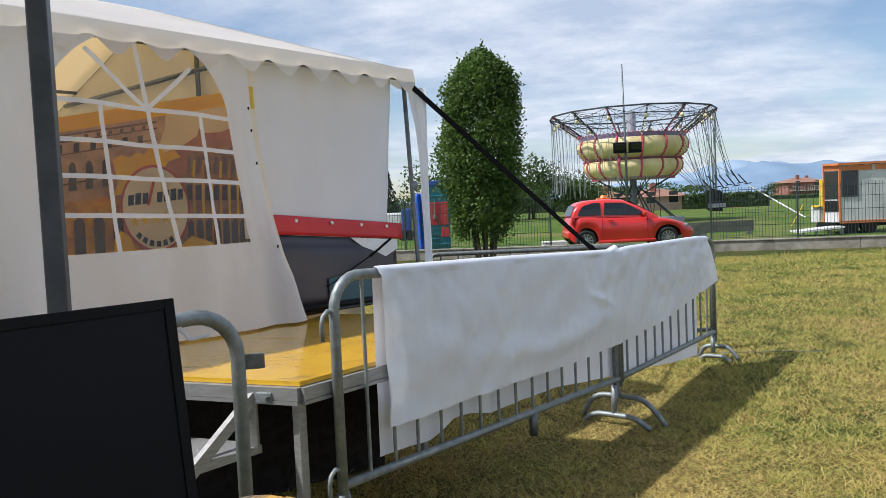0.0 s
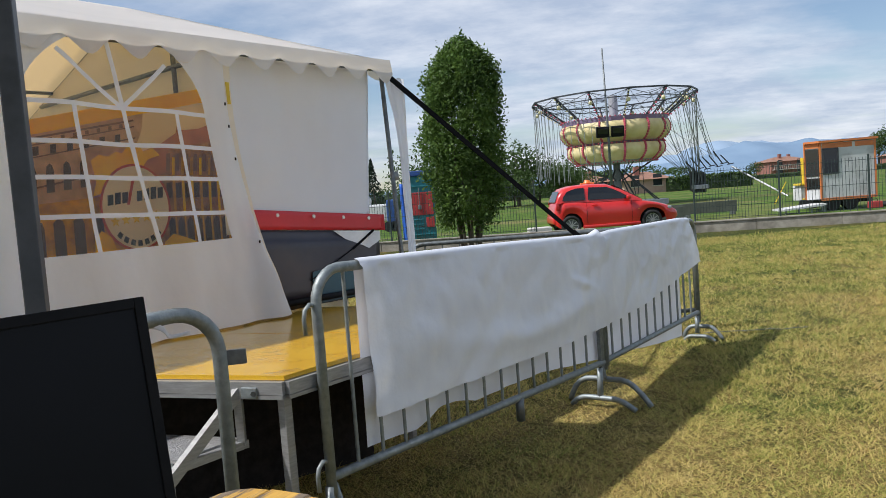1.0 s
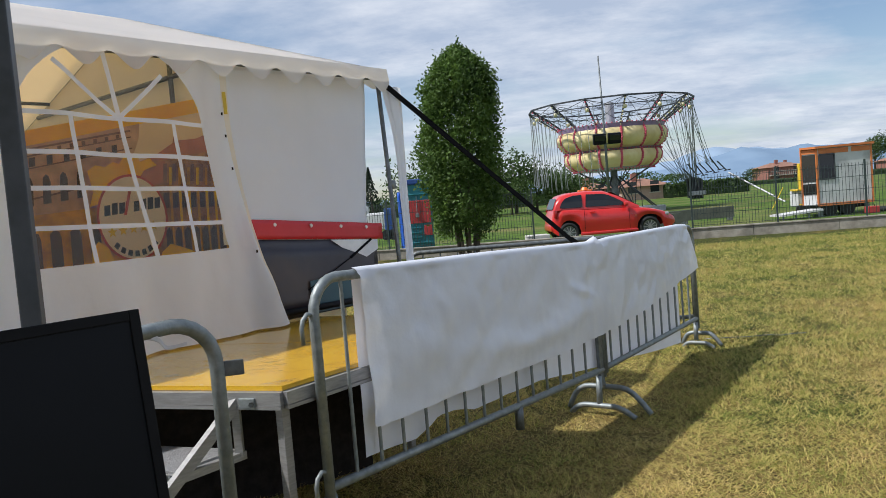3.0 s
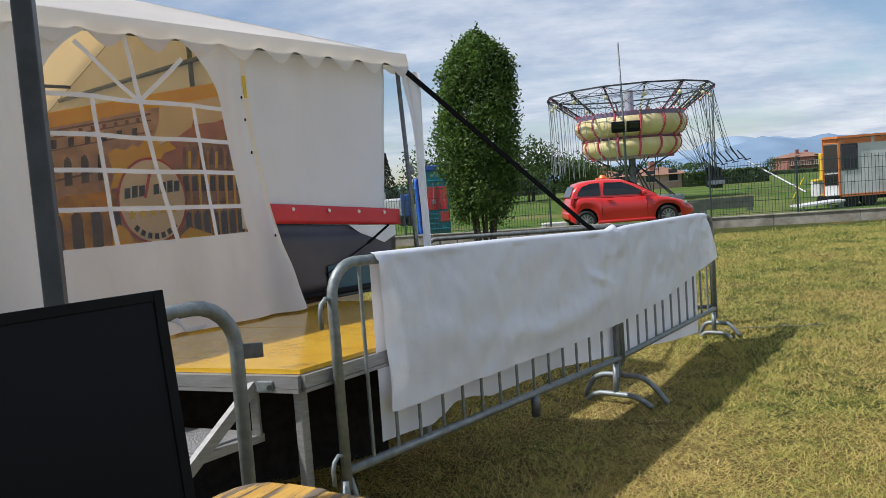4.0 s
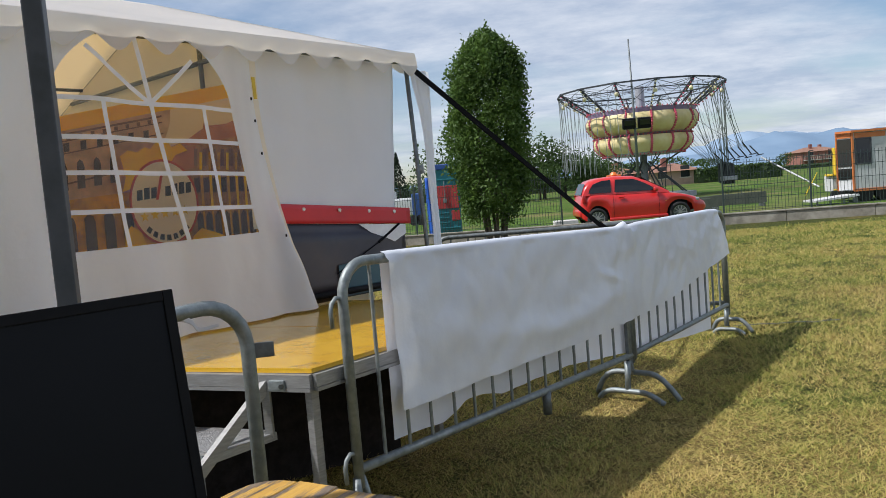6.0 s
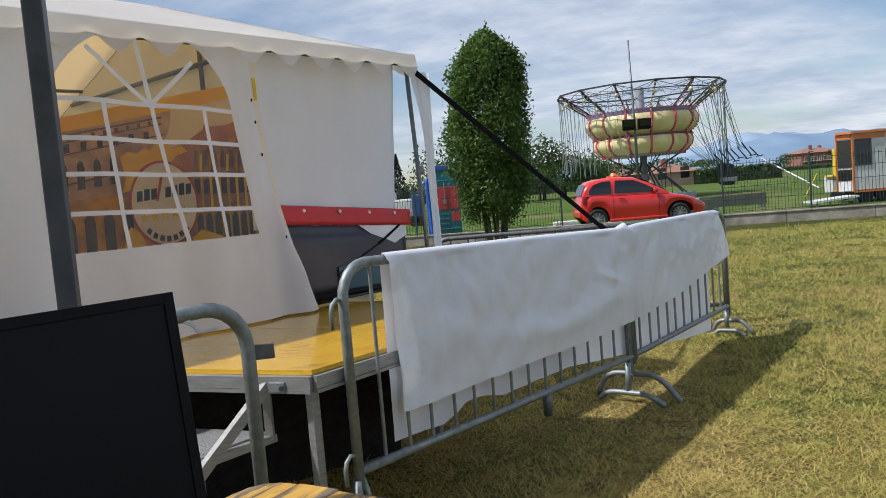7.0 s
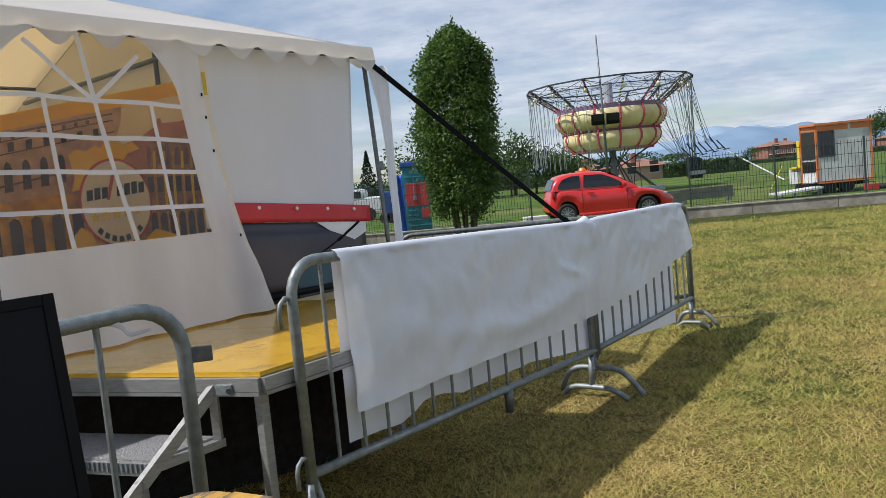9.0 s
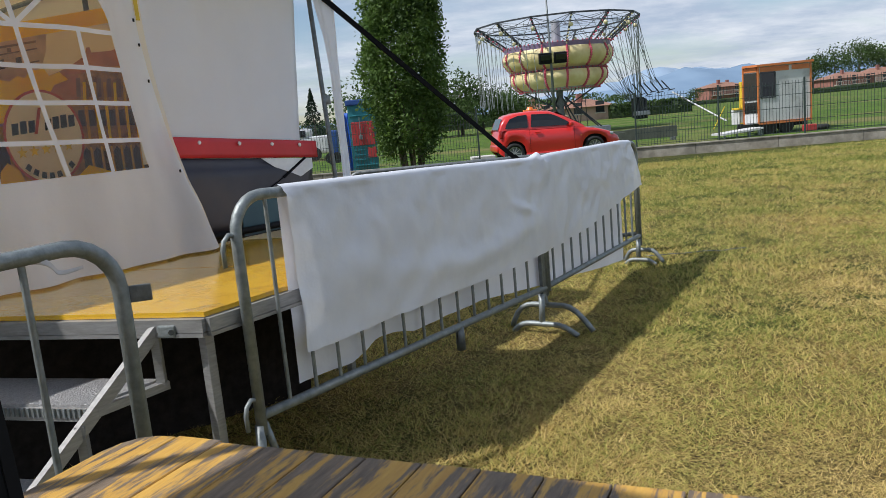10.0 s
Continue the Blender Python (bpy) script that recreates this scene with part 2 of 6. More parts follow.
def grass_material():
    m = bpy.data.materials.new("mown_grass")
    m.use_nodes = True
    nt = m.node_tree
    n, l = nt.nodes.new, nt.links.new
    bs = nt.nodes["Principled BSDF"]
    bs.inputs["Roughness"].default_value = 0.9
    bs.inputs["Specular IOR Level"].default_value = 0.15
    co = n("ShaderNodeTexCoord")
    def ns(scale, detail, a, b, ca, cb):
        x, r = n("ShaderNodeTexNoise"), n("ShaderNodeValToRGB")
        x.inputs["Scale"].default_value, x.inputs["Detail"].default_value, x.inputs["Roughness"].default_value = scale, detail, 0.65
        l(co.outputs["Object"], x.inputs["Vector"])
        r.color_ramp.elements[0].position, r.color_ramp.elements[1].position = a, b
        r.color_ramp.elements[0].color, r.color_ramp.elements[1].color = (*ca, 1), (*cb, 1)
        l(x.outputs["Fac"], r.inputs[0])
        return x, r
    def mixed(kind, fac, a, b):
        x = n("ShaderNodeMix"); x.data_type, x.blend_type = "RGBA", kind
        if isinstance(fac, float):
            x.inputs["Factor"].default_value = fac
        else:
            l(fac, x.inputs["Factor"])
        l(a, x.inputs["A"]); l(b, x.inputs["B"])
        return x.outputs["Result"]
    _, straw = ns(38, 6, 0.3, 0.7, (0.13, 0.10, 0.033), (0.42, 0.32, 0.11))
    _, green = ns(30, 6, 0.3, 0.7, (0.03, 0.042, 0.010), (0.13, 0.15, 0.032))
    pn, patch = ns(0.5, 9, 0.43, 0.58, (0, 0, 0), (1, 1, 1))
    l(greener(n, l, co, pn.outputs["Fac"]), patch.inputs[0])
    _, fine = ns(60, 6, 0.36, 0.66, (0.12, 0.11, 0.10), (1.4, 1.38, 1.3))
    c = mixed("MIX", patch.outputs[0], straw.outputs[0], green.outputs[0])
    c = mixed("MULTIPLY", 1.0, c, fine.outputs[0])
    l(c, bs.inputs["Base Color"])
    bn, bu = n("ShaderNodeTexNoise"), n("ShaderNodeBump")
    bn.inputs["Scale"].default_value, bn.inputs["Detail"].default_value = 70, 6
    bu.inputs["Strength"].default_value, bu.inputs["Distance"].default_value = 0.9, 0.04
    l(co.outputs["Object"], bn.inputs["Vector"]); l(bn.outputs["Fac"], bu.inputs["Height"]); l(bu.outputs[0], bs.inputs["Normal"])
    return m


M["grass"] = grass_material()
M["far_grass"] = mat("meadow_grass", (0.10, 0.165, 0.025), (0.035, 0.07, 0.012), rough=0.9, scale=0.9, spec=0.1, bump=1.0, bump_scale=12, dirt=(0.17, 0.15, 0.06), dirt_scale=0.16, dirt_lo=0.5, dirt_hi=0.68)
WALL_A, WALL_B = Vector((-9.0, 23.93, 0)), Vector((26.0, 14.72, 0))
WALL_D = (WALL_B - WALL_A).normalized()


def wall_y(x):
    return WALL_A.y + (x - WALL_A.x) * WALL_D.y / WALL_D.x


def build_ground():
    bm = bmesh.new()
    # lawn up to the low wall
    xs = [-60, -20, -9, -4, -2, 0, 1, 2, 3, 4, 6, 9, 14, 20, 26, 60]
    ys = [-30, -6, -2, 0, 1.5, 3, 4, 5, 6, 8, 10, 13]
    grid = [[bm.verts.new((x, y, 0.012 * wob(x * 0.7, y * 0.7) if 0 < y < 14 else 0)) for y in ys] + [bm.verts.new((x, wall_y(x) + 0.05, 0))] for x in xs]
    for i in range(len(xs) - 1):
        for j in range(len(ys)):
            bm.faces.new((grid[i][j], grid[i + 1][j], grid[i + 1][j + 1], grid[i][j + 1]))
    lawn = part("ground_lawn", bm, M["grass"])
    tagged(lawn, "sun-dried mown lawn, straw yellow with green patches", "ground", kind="structure")
    bm = bmesh.new()
    a = [bm.verts.new((x, wall_y(x) + 0.05, 0)) for x in xs]
    b = [bm.verts.new((x * 70, 4500, 0)) for x in xs]
    a2 = [bm.verts.new((x * 1.6, 60, 0)) for x in xs]
    for i in range(len(xs) - 1):
        bm.faces.new((a[i], a[i + 1], a2[i + 1], a2[i]))
        bm.faces.new((a2[i], a2[i + 1], b[i + 1], b[i]))
    tagged(part("ground_meadow", bm, M["far_grass"]), "green meadow beyond the fence reaching to the far hedges", "ground", kind="structure")
    # blades near the camera
    rng = np.random.default_rng(4)
    k, tufts = 460000, 30000
    ty = 2.2 + 15.5 * rng.random(tufts) ** 1.9
    tx = -1.8 + (ty * 0.80 + 2.6) * rng.random(tufts)
    th = 0.6 + 0.8 * rng.random(tufts)
    pick = rng.integers(0, tufts, k)
    spread = 0.018 + 0.006 * ty[pick]
    x, y = tx[pick] + spread * rng.normal(size=k), ty[pick] + spread * rng.normal(size=k)
    keep = np.array([wob(a * 1.1, b * 1.1, 5.0) + 0.6 * wob(a * 4.0, b * 4.0, 2.0) for a, b in zip(x, y)])
    h = (0.008 + 0.026 * rng.random(k) ** 1.5) * (0.8 + 0.05 * y) * (1.0 + 0.5 * keep) * th[pick]
    ang, lean, lean_a = rng.random(k) * 6.283, 0.012 + rng.random(k) * 0.06, rng.random(k) * 6.283
    w = 0.0010 + 0.00042 * y
    v = np.zeros((k, 3, 3))
    v[:, 0, 0], v[:, 0, 1] = x - w * np.cos(ang), y - w * np.sin(ang)
    v[:, 1, 0], v[:, 1, 1] = x + w * np.cos(ang), y + w * np.sin(ang)
    v[:, 2, 0], v[:, 2, 1], v[:, 2, 2] = x + lean * np.cos(lean_a), y + lean * np.sin(lean_a), h
    me = bpy.data.meshes.new("grass_blades")
    me.from_pydata(v.reshape(-1, 3).tolist(), [], np.arange(3 * k).reshape(k, 3).tolist())
    me.materials.append(M["blade"])
    tagged(new("grass_blades", me), "short dry and green grass blades on the lawn", "grass", kind="stuff")


def blade_material():
    m = bpy.data.materials.new("grass_blade")
    m.use_nodes = True
    nt = m.node_tree
    n, l = nt.nodes.new, nt.links.new
    bs = nt.nodes["Principled BSDF"]
    bs.inputs["Roughness"].default_value, bs.inputs["Specular IOR Level"].default_value = 0.7, 0.2
    co, pa, ra = n("ShaderNodeTexCoord"), n("ShaderNodeTexNoise"), n("ShaderNodeValToRGB")
    pa.inputs["Scale"].default_value, pa.inputs["Detail"].default_value, pa.inputs["Roughness"].default_value = 0.7, 9, 0.72
    l(co.outputs["Object"], pa.inputs["Vector"])
    ge, ad = n("ShaderNodeNewGeometry"), n("ShaderNodeMath")
    ad.operation = "MULTIPLY_ADD"
    ad.inputs[1].default_value = 0.34
    l(ge.outputs["Random Per Island"], ad.inputs[0]); l(pa.outputs["Fac"], ad.inputs[2])
    e = ra.color_ramp.elements
    e[0].position, e[0].color = 0.44, (0.80, 0.62, 0.26, 1)
    e[1].position, e[1].color = 0.93, (0.13, 0.20, 0.04, 1)
    for at, c in ((0.53, (0.30, 0.19, 0.065, 1)), (0.61, (0.72, 0.57, 0.20, 1)), (0.78, (0.36, 0.36, 0.085, 1))):
        ra.color_ramp.elements.new(at).color = c
    l(greener(n, l, co, ad.outputs[0]), ra.inputs[0]); l(ra.outputs[0], bs.inputs["Base Color"])
    tr, ms = n("ShaderNodeBsdfTranslucent"), n("ShaderNodeMixShader")
    l(ra.outputs[0], tr.inputs[0]); ms.inputs[0].default_value = 0.3
    l(bs.outputs[0], ms.inputs[1]); l(tr.outputs[0], ms.inputs[2]); l(ms.outputs[0], nt.nodes["Material Output"].inputs[0])
    return m


M["blade"] = blade_material()
build_ground()

# ---- frames of reference of the tent wall ----
T0 = Vector((-0.91, 4.44, 0))
TU = Vector((0.652, 0.758, 0))     # along the tent's long wall
TN = Vector((0.758, -0.652, 0))    # out of it, towards the lawn


def tent(s, d, z):
    """Point s along the wall, d in front of it, z up."""
    return T0 + TU * s + TN * d + Vector((0, 0, z))


# ---- stage ----
SC, SU, SV = Vector((-0.558, 2.818, 0)), Vector((0.625, 0.781, 0)), Vector((-0.932, 0.363, 0))
STAGE_Z = 0.804


def stage(a, b, z):
    return SC + SU * a + SV * b + Vector((0, 0, z))


def build_stage():
    st = thing("stage", "low yellow-painted stage with an aluminium frame and square legs", "stage", at=(0, 0, 0))
    for a0, a1, b0, b1 in ((0, 0.9, 0, 1.5), (0.9, 1.8, 0, 1.5), (0, 0.9, 1.5, 3), (0.9, 1.8, 1.5, 3)):
        bm = bmesh.new()
        slab(bm, [stage(a, b, STAGE_Z - 0.018) for a, b in ((a0 + 0.004, b0 + 0.004), (a1 - 0.004, b0 + 0.004), (a1 - 0.004, b1 - 0.004), (a0 + 0.004, b1 - 0.004))], (0, 0, 0.018))
        part("deck_panel", bm, M["yellow"], st)
    z = STAGE_Z - 0.044
    for a0, b0, a1, b1 in ((0, 0, 1.8, 0), (0, 0, 0, 3), (1.8, 0, 1.8, 3), (0, 3, 1.8, 3)):
        p, q = stage(a0, b0, z), stage(a1, b1, z)
        bm = bmesh.new()
        beam(bm, p, q, 0.045, 0.048)
        part("frame_beam", bm, M["alu"], st)
        bm = bmesh.new()
        beam(bm, p - Vector((0, 0, 0.033)), q - Vector((0, 0, 0.033)), 0.05, 0.014)
        part("beam_lip", bm, M["alu"], st)
    for a, row in ((0.045, (0.05, 1.5, 2.95)), (1.75, (0.75, 1.5, 2.95))):
        for b in row:
            bm = bmesh.new()
            c = stage(a, b, 0)
            box(bm, (-0.019, -0.019, 0), (0.019, 0.019, STAGE_Z - 0.085), 0.003, Matrix.Translation(c) @ Matrix.Rotation(math.atan2(SU.y, SU.x), 4, "Z"))
            part("leg", bm, M["alu"], st)
    # added near-black sheet paints the deep shade under the deck
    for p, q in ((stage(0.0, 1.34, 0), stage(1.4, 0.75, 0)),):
        part("skirt", cloth(lambda a, b: p.lerp(q, a) + Vector((0.01 * math.sin(a * 40), 0.01 * math.cos(a * 33), 0.01 + 0.70 * b)), 40, 4), M["skirt"], st, "near-black sheet painting the shade under the deck")
    return st


def build_steps():
    sp = thing("stage_steps", "grey aluminium steps with chequered treads hooked on the stage", "steps")
    M["tread"] = mat("tread_plate", (0.45, 0.45, 0.45), (0.33, 0.33, 0.33), rough=0.4, metal=0.6, scale=70, bump=0.6, bump_scale=120)
    # side strings slope down and away from the front beam
    out = -SU
    top_r = Vector((-0.74, 2.895, 0.755))
    for o in (0.0, 0.78):
        top = top_r + SV * o
        bm = bmesh.new()
        beam(bm, top, top + out * 1.0 + Vector((0, 0, -0.75)), 0.028, 0.042)
        part("string", bm, M["alu"], sp)
        bm = bmesh.new()
        box(bm, (-0.035, -0.02, -0.02), (0.035, 0.02, 0.022), 0.005, Matrix.Translation(top + Vector((0.045, -0.035, -0.012))) @ Matrix.Rotation(math.atan2(SV.y, SV.x), 4, "Z"))
        hb = part("hook_bracket", bm, M["galv"], sp)
        bm = bmesh.new()
        tube(bm, [top + Vector((0.06, -0.07, -0.012)), top + Vector((0.055, -0.03, -0.012))], 0.011, 6)
        part("bolt", bm, M["galv_dark"], hb)
        bm = bmesh.new()
        beam(bm, top + out * 0.02 + Vector((0, 0, -0.02)), top + out * 0.02 + Vector((0, 0, -0.215)), 0.03, 0.03)
        part("strut", bm, M["alu"], sp)
        bm = bmesh.new()
        beam(bm, top + out * 0.34 + Vector((0, 0, -0.24)), top + out * 0.34 + Vector((0, 0, -0.47)), 0.03, 0.03)
        part("strut", bm, M["alu"], sp)
        bm = bmesh.new()
        beam(bm, top + out * 0.0 + Vector((0, 0, -0.215)), top + out * 0.28 + Vector((0, 0, -0.215)), 0.03, 0.03)
        part("tread_bearer", bm, M["alu"], sp)
    for z, r0, r1 in ((0.55, 0.0, 0.27), (0.30, 0.32, 0.62)):
        bm = bmesh.new()
        p0 = Vector((top_r.x, top_r.y, z)) + SV * 0.03 + out * r0
        q0 = Vector((top_r.x, top_r.y, z)) + SV * 0.75 + out * r0
        w = out * (r1 - r0)
        slab(bm, [p0, q0, q0 + w, p0 + w], (0, 0, 0.01))
        part("tread", bm, M["tread"], sp, "chequered tread plate")
        bm = bmesh.new()
        slab(bm, [p0 + w, q0 + w, q0 + w - Vector((0, 0, 0.045)), p0 + w - Vector((0, 0, 0.045))], out * 0.012)
        ns_ = part("nosing", bm, M["alu"], sp)
        bm = bmesh.new()
        for k in range(34):
            c = (p0 + w).lerp(q0 + w, (k + 0.5) / 34) + out * 0.014
            beam(bm, c, c - Vector((0, 0, 0.03)), 0.012, 0.006, out)
        part("nosing_ribs", bm, M["galv"], ns_)


build_stage()
build_steps()


# ---- crowd barriers ----
def arc(c, x, z, r, a0, a1, k=6):
    return [c + x * (r * math.cos(a0 + (a1 - a0) * i / k)) + z * (r * math.sin(a0 + (a1 - a0) * i / k)) for i in range(k + 1)]


def barrier(label, a, b, top, bot, bars, spread=0.25, foot_tall=1.0, tube_r=0.021, bar_r=0.0085, post_low=(0.07, 0.05), feet=(), plates=(), stubs=(), hooks=(), material="galv"):
    """Barrier from a to b; top and bot: heights at both ends; bars: places along it; feet and plates: (place, ...)."""
    a, b = Vector((*a, 0)), Vector((*b, 0))
    length, x = (b - a).length, (b - a).normalized()
    up = Vector((0, 0, 1))
    side = Vector((x.y, -x.x, 0))
    zt = lambda s: top[0] + (top[1] - top[0]) * s / length
    zb = lambda s: bot[0] + (bot[1] - bot[0]) * s / length
    at = lambda s, z: a + x * s + up * z
    th = thing("crowd_barrier", label, "barrier", "crowd barriers")
    R = 0.13
    path = [at(0, bot[0] - post_low[0])] + [at(0, zt(0) - R)]
    path += arc(at(R, zt(0) - R), -x, up, R, 0, math.pi / 2)[1:] + arc(at(length - R, zt(length) - R), x, up, R, math.pi / 2, 0) + [at(length, bot[1] - post_low[1])]
    bm = bmesh.new()
    tube(bm, path, tube_r, 10)
    part("top_frame", bm, M[material], th, smooth=True)
    bm = bmesh.new()
    tube(bm, [at(0, zb(0)), at(length, zb(length))], tube_r * 0.92, 10)
    part("bottom_rail", bm, M[material], th, smooth=True)
    for s in bars:
        bm = bmesh.new()
        tube(bm, [at(s, zb(s)), at(s, zt(s))], bar_r, 6, False)
        part("bar", bm, M[material], th, smooth=True)
    for s in plates:
        bm = bmesh.new()
        m = Matrix.Translation(at(s, 0)) @ Matrix.Rotation(math.atan2(x.y, x.x), 4, "Z")
        box(bm, (-0.03, -0.012, zb(s) - 0.10), (0.03, 0.012, zt(s)), 0.004, m)
        part("flat_upright", bm, M["galv_dark"], th)
    for s in stubs:
        bm = bmesh.new()
        tube(bm, [at(s, zb(s)), at(s, zb(s) - 0.125)], 0.024, 10)
        part("socket_stub", bm, M["galv_dark"], th, smooth=True)
    for s in feet:
        z0 = zb(s) - 0.03
        bm = bmesh.new()
        # a low near arch and a taller one behind it, joined by the stem
        for o, wide, tall in ((-0.05, 0.88, 0.62), (0.05, 1.12, 1.5)):
            p = [at(s + o, 0) + side * (spread * wide * k + 0.02) + up * max(0.008, h * tall * foot_tall) for k, h in ((-1.0, 0.008), (-0.95, 0.035), (-0.85, 0.07), (-0.72, 0.095), (-0.58, 0.108), (-0.42, 0.112), (0.30, 0.112), (0.46, 0.106), (0.62, 0.088), (0.80, 0.055), (0.92, 0.028), (1.0, 0.008))]
            tube(bm, p, 0.0175, 10)
        tube(bm, [at(s - 0.045, 0.072), at(s - 0.03, z0)], 0.019, 10)
        tube(bm, [at(s + 0.05, 0.165), at(s - 0.005, z0)], 0.014, 8)
        part("foot", bm, M["galv"], th, "bent tube foot on the grass", smooth=True)
    for s, z in hooks:
        bm = bmesh.new()
        tube(bm, [at(s, z), at(s - 0.035, z + 0.01), at(s - 0.06, z - 0.01), at(s - 0.068, z - 0.04), at(s - 0.066, z - 0.10)], 0.009, 7)
        part("coupling_hook", bm, M[material], th, smooth=True)
    return th


B_N, B_P, B_F = (-0.43, 2.90), (1.09, 4.86), (2.33, 6.60)
BL1 = math.hypot(B_P[0] - B_N[0], B_P[1] - B_N[1])
BL2 = math.hypot(B_F[0] - B_P[0], B_F[1] - B_P[1])
barrier("galvanised crowd barrier leaning slightly, draped with a white sheet", B_N, B_P, (1.178, 1.093), (0.376, 0.284),
        [0.158, 0.311, 0.461, 0.627, 0.779, 0.933, 1.092, 1.252, 1.416, 1.579, 1.74, 1.903, 2.069, 2.236], feet=(0.02, BL1 - 0.04), plates=(BL1 - 0.035,), stubs=(1.415,), hooks=((0.0, 1.045), (0.0, 0.44)))
barrier("galvanised crowd barrier under the far end of the sheet", (B_P[0] + 0.02, B_P[1] + 0.03), B_F, (1.098, 1.06), (0.284, 0.25),
        [0.12, 0.30, 0.46, 0.64, 0.80, 0.98, 1.16, 1.35, 1.53, 1.72, 1.9], feet=(BL2 - 0.05,), post_low=(0.03, 0.06), spread=0.15, foot_tall=0.7)
barrier("dark crowd barrier standing behind the sheeted ones", (-0.16, 7.08), (2.46, 7.0), (1.0, 1.0), (0.2, 0.2),
        [0.15 + 0.16 * i for i in range(15)], feet=(0.3, 2.3), material="galv_dark")
barrier("galvanised crowd barrier with a coupling tab beside the steps", (-1.96, 0.61), (-0.60, 2.15), (1.12, 1.158), (0.30, 0.34),
        [0.12 + 0.155 * i for i in range(12)], feet=(0.3, 1.75))


def left_tab():
    bm = bmesh.new()
    box(bm, (0.0, -0.006, -0.022), (0.055, 0.006, 0.022), 0.003, Matrix.Translation((-0.585, 2.165, 1.012)) @ Matrix.Rotation(0.2, 4, "Z"))
    host = [o for o in bpy.data.objects if o.name.startswith("crowd_barrier") and "tab" in o["label"]][0]
    part("coupling_tab", bm, M["galv_dark"], host)
    # torn strip of white plastic tied round the bend
    def ribbon(a, b):
        c = Vector((-0.735, 2.02, 1.135)).lerp(Vector((-0.655, 2.10, 1.128)), a)
        return c + Vector((0.01 * math.sin(a * 7), -0.026 - 0.01 * a, 0.012 * math.cos(a * 5) - 0.022 * a + 0.02 * (b - 0.5) * (1 - 0.6 * a)))
    part("tied_ribbon", cloth(ribbon, 14, 3, 0.0015), M["sheet"], host, "torn white plastic ribbon", smooth=True)


left_tab()


# ---- white sheet over the barriers ----
def build_sheet():
    th = thing("white_sheet", "white plastic sheet draped over two crowd barriers, creased and grubby", "sheet")
    total = BL1 + BL2
    front = [(0.242, 0.554), (0.449, 0.544), (0.827, 0.543), (1.171, 0.539), (1.762, 0.521), (2.392, 0.527), (2.53, 0.535), (BL1 + 0.558, 0.55), (BL1 + 1.172, 0.603), (BL1 + 1.677, 0.663), (BL1 + 2.05, 0.70)]
    back = [(0.249, 0.409), (0.376, 0.407), (0.591, 0.391), (0.68, 0.415), (0.76, 0.45), (0.90, 0.44), (1.05, 0.40), (1.154, 0.398), (1.745, 0.385), (2.363, 0.308), (BL1 + 0.373, 0.267), (BL1 + 1.103, 0.171), (BL1 + 1.75, 0.113)]
    topz = [(0, 1.205), (0.26, 1.202), (1.248, 1.168), (2.36, 1.12), (2.43, 1.132), (2.47, 1.145), (2.50, 1.115), (BL1 + 0.2, 1.122), (BL1 + 1.0, 1.112), (BL1 + 1.70, 1.104), (BL1 + 2.05, 1.085)]
    N, P, F = (Vector((*p, 0)) for p in (B_N, B_P, B_F))
    x1, x2 = (P - N).normalized(), (F - P).normalized()
    out1, out2 = Vector((x1.y, -x1.x, 0)), Vector((x2.y, -x2.x, 0))

    def base(s):
        k = min(1.0, max(0.0, (s - BL1 + 0.15) / 0.3))
        o = (out1 * (1 - k) + out2 * k).normalized()
        p = N + x1 * s if s < BL1 else P + x2 * (s - BL1)
        return p, o

    def fold(s, v):
        """Creases: soft hanging folds plus a pinch over the joint."""
        f = 0.016 * wob(s * 2.1, v * 1.7, 3.0) + 0.010 * wob(s * 6.5 + v * 2.2, v * 3.0, 9.0) + 0.005 * wob(s * 17, v * 5.0, 1.0) - 0.008 * abs(wob(s * 4.0 - v * 3.0, v * 2.5 + s, 6.0))
        f += 0.02 * math.exp(-((v - 0.78 + 0.25 * (s - 1.5) ** 2) / 0.10) ** 2) * math.exp(-((s - 1.5) / 0.7) ** 2) + 0.014 * math.exp(-((v - 0.45 - 0.5 * (s - 2.15)) / 0.05) ** 2) * math.exp(-((s - 2.15) / 0.14) ** 2)
        f += 0.016 * math.exp(-((s - 2.47 - 0.12 * v) / 0.05) ** 2) * (1 - v) + 0.010 * math.exp(-((s - 2.28 + 0.35 * v) / 0.07) ** 2)
        f += 0.006 * math.exp(-((s - 0.62 - 0.45 * v) / 0.04) ** 2) * max(0, 1 - 1.6 * v)
        return f

    s_end = BL1 + 1.92

    def fn(a, b):
        s = 0.228 + a * (s_end - 0.228)
        s += 0.0 if a < 0.95 else 0.20 * (a - 0.95) / 0.05 * max(0.0, b - 0.15)
        p, o = base(s)
        zt, zf = lerp(topz, s), lerp(front, s)
        if b < 0.12:
            k = b / 0.12
            return p + o * (0.033 * math.sin((k - 0.0) * math.pi / 2)) + Vector((0, 0, zt - 0.033 * (1 - math.cos(k * math.pi / 2))))
        v = (b - 0.12) / 0.88
        z = zt - 0.033 + (zf - zt + 0.033) * v
        belly = 0.03 * math.sin(v * math.pi * 0.6)
        return p + o * (0.033 + belly * 0.5 + 0.012 * v + fold(s, v)) + Vector((0, 0, z + 0.004 * wob(s * 9, 2.2)))

    part("front_drape", cloth(fn, 220, 40), M["sheet"], th, smooth=True)

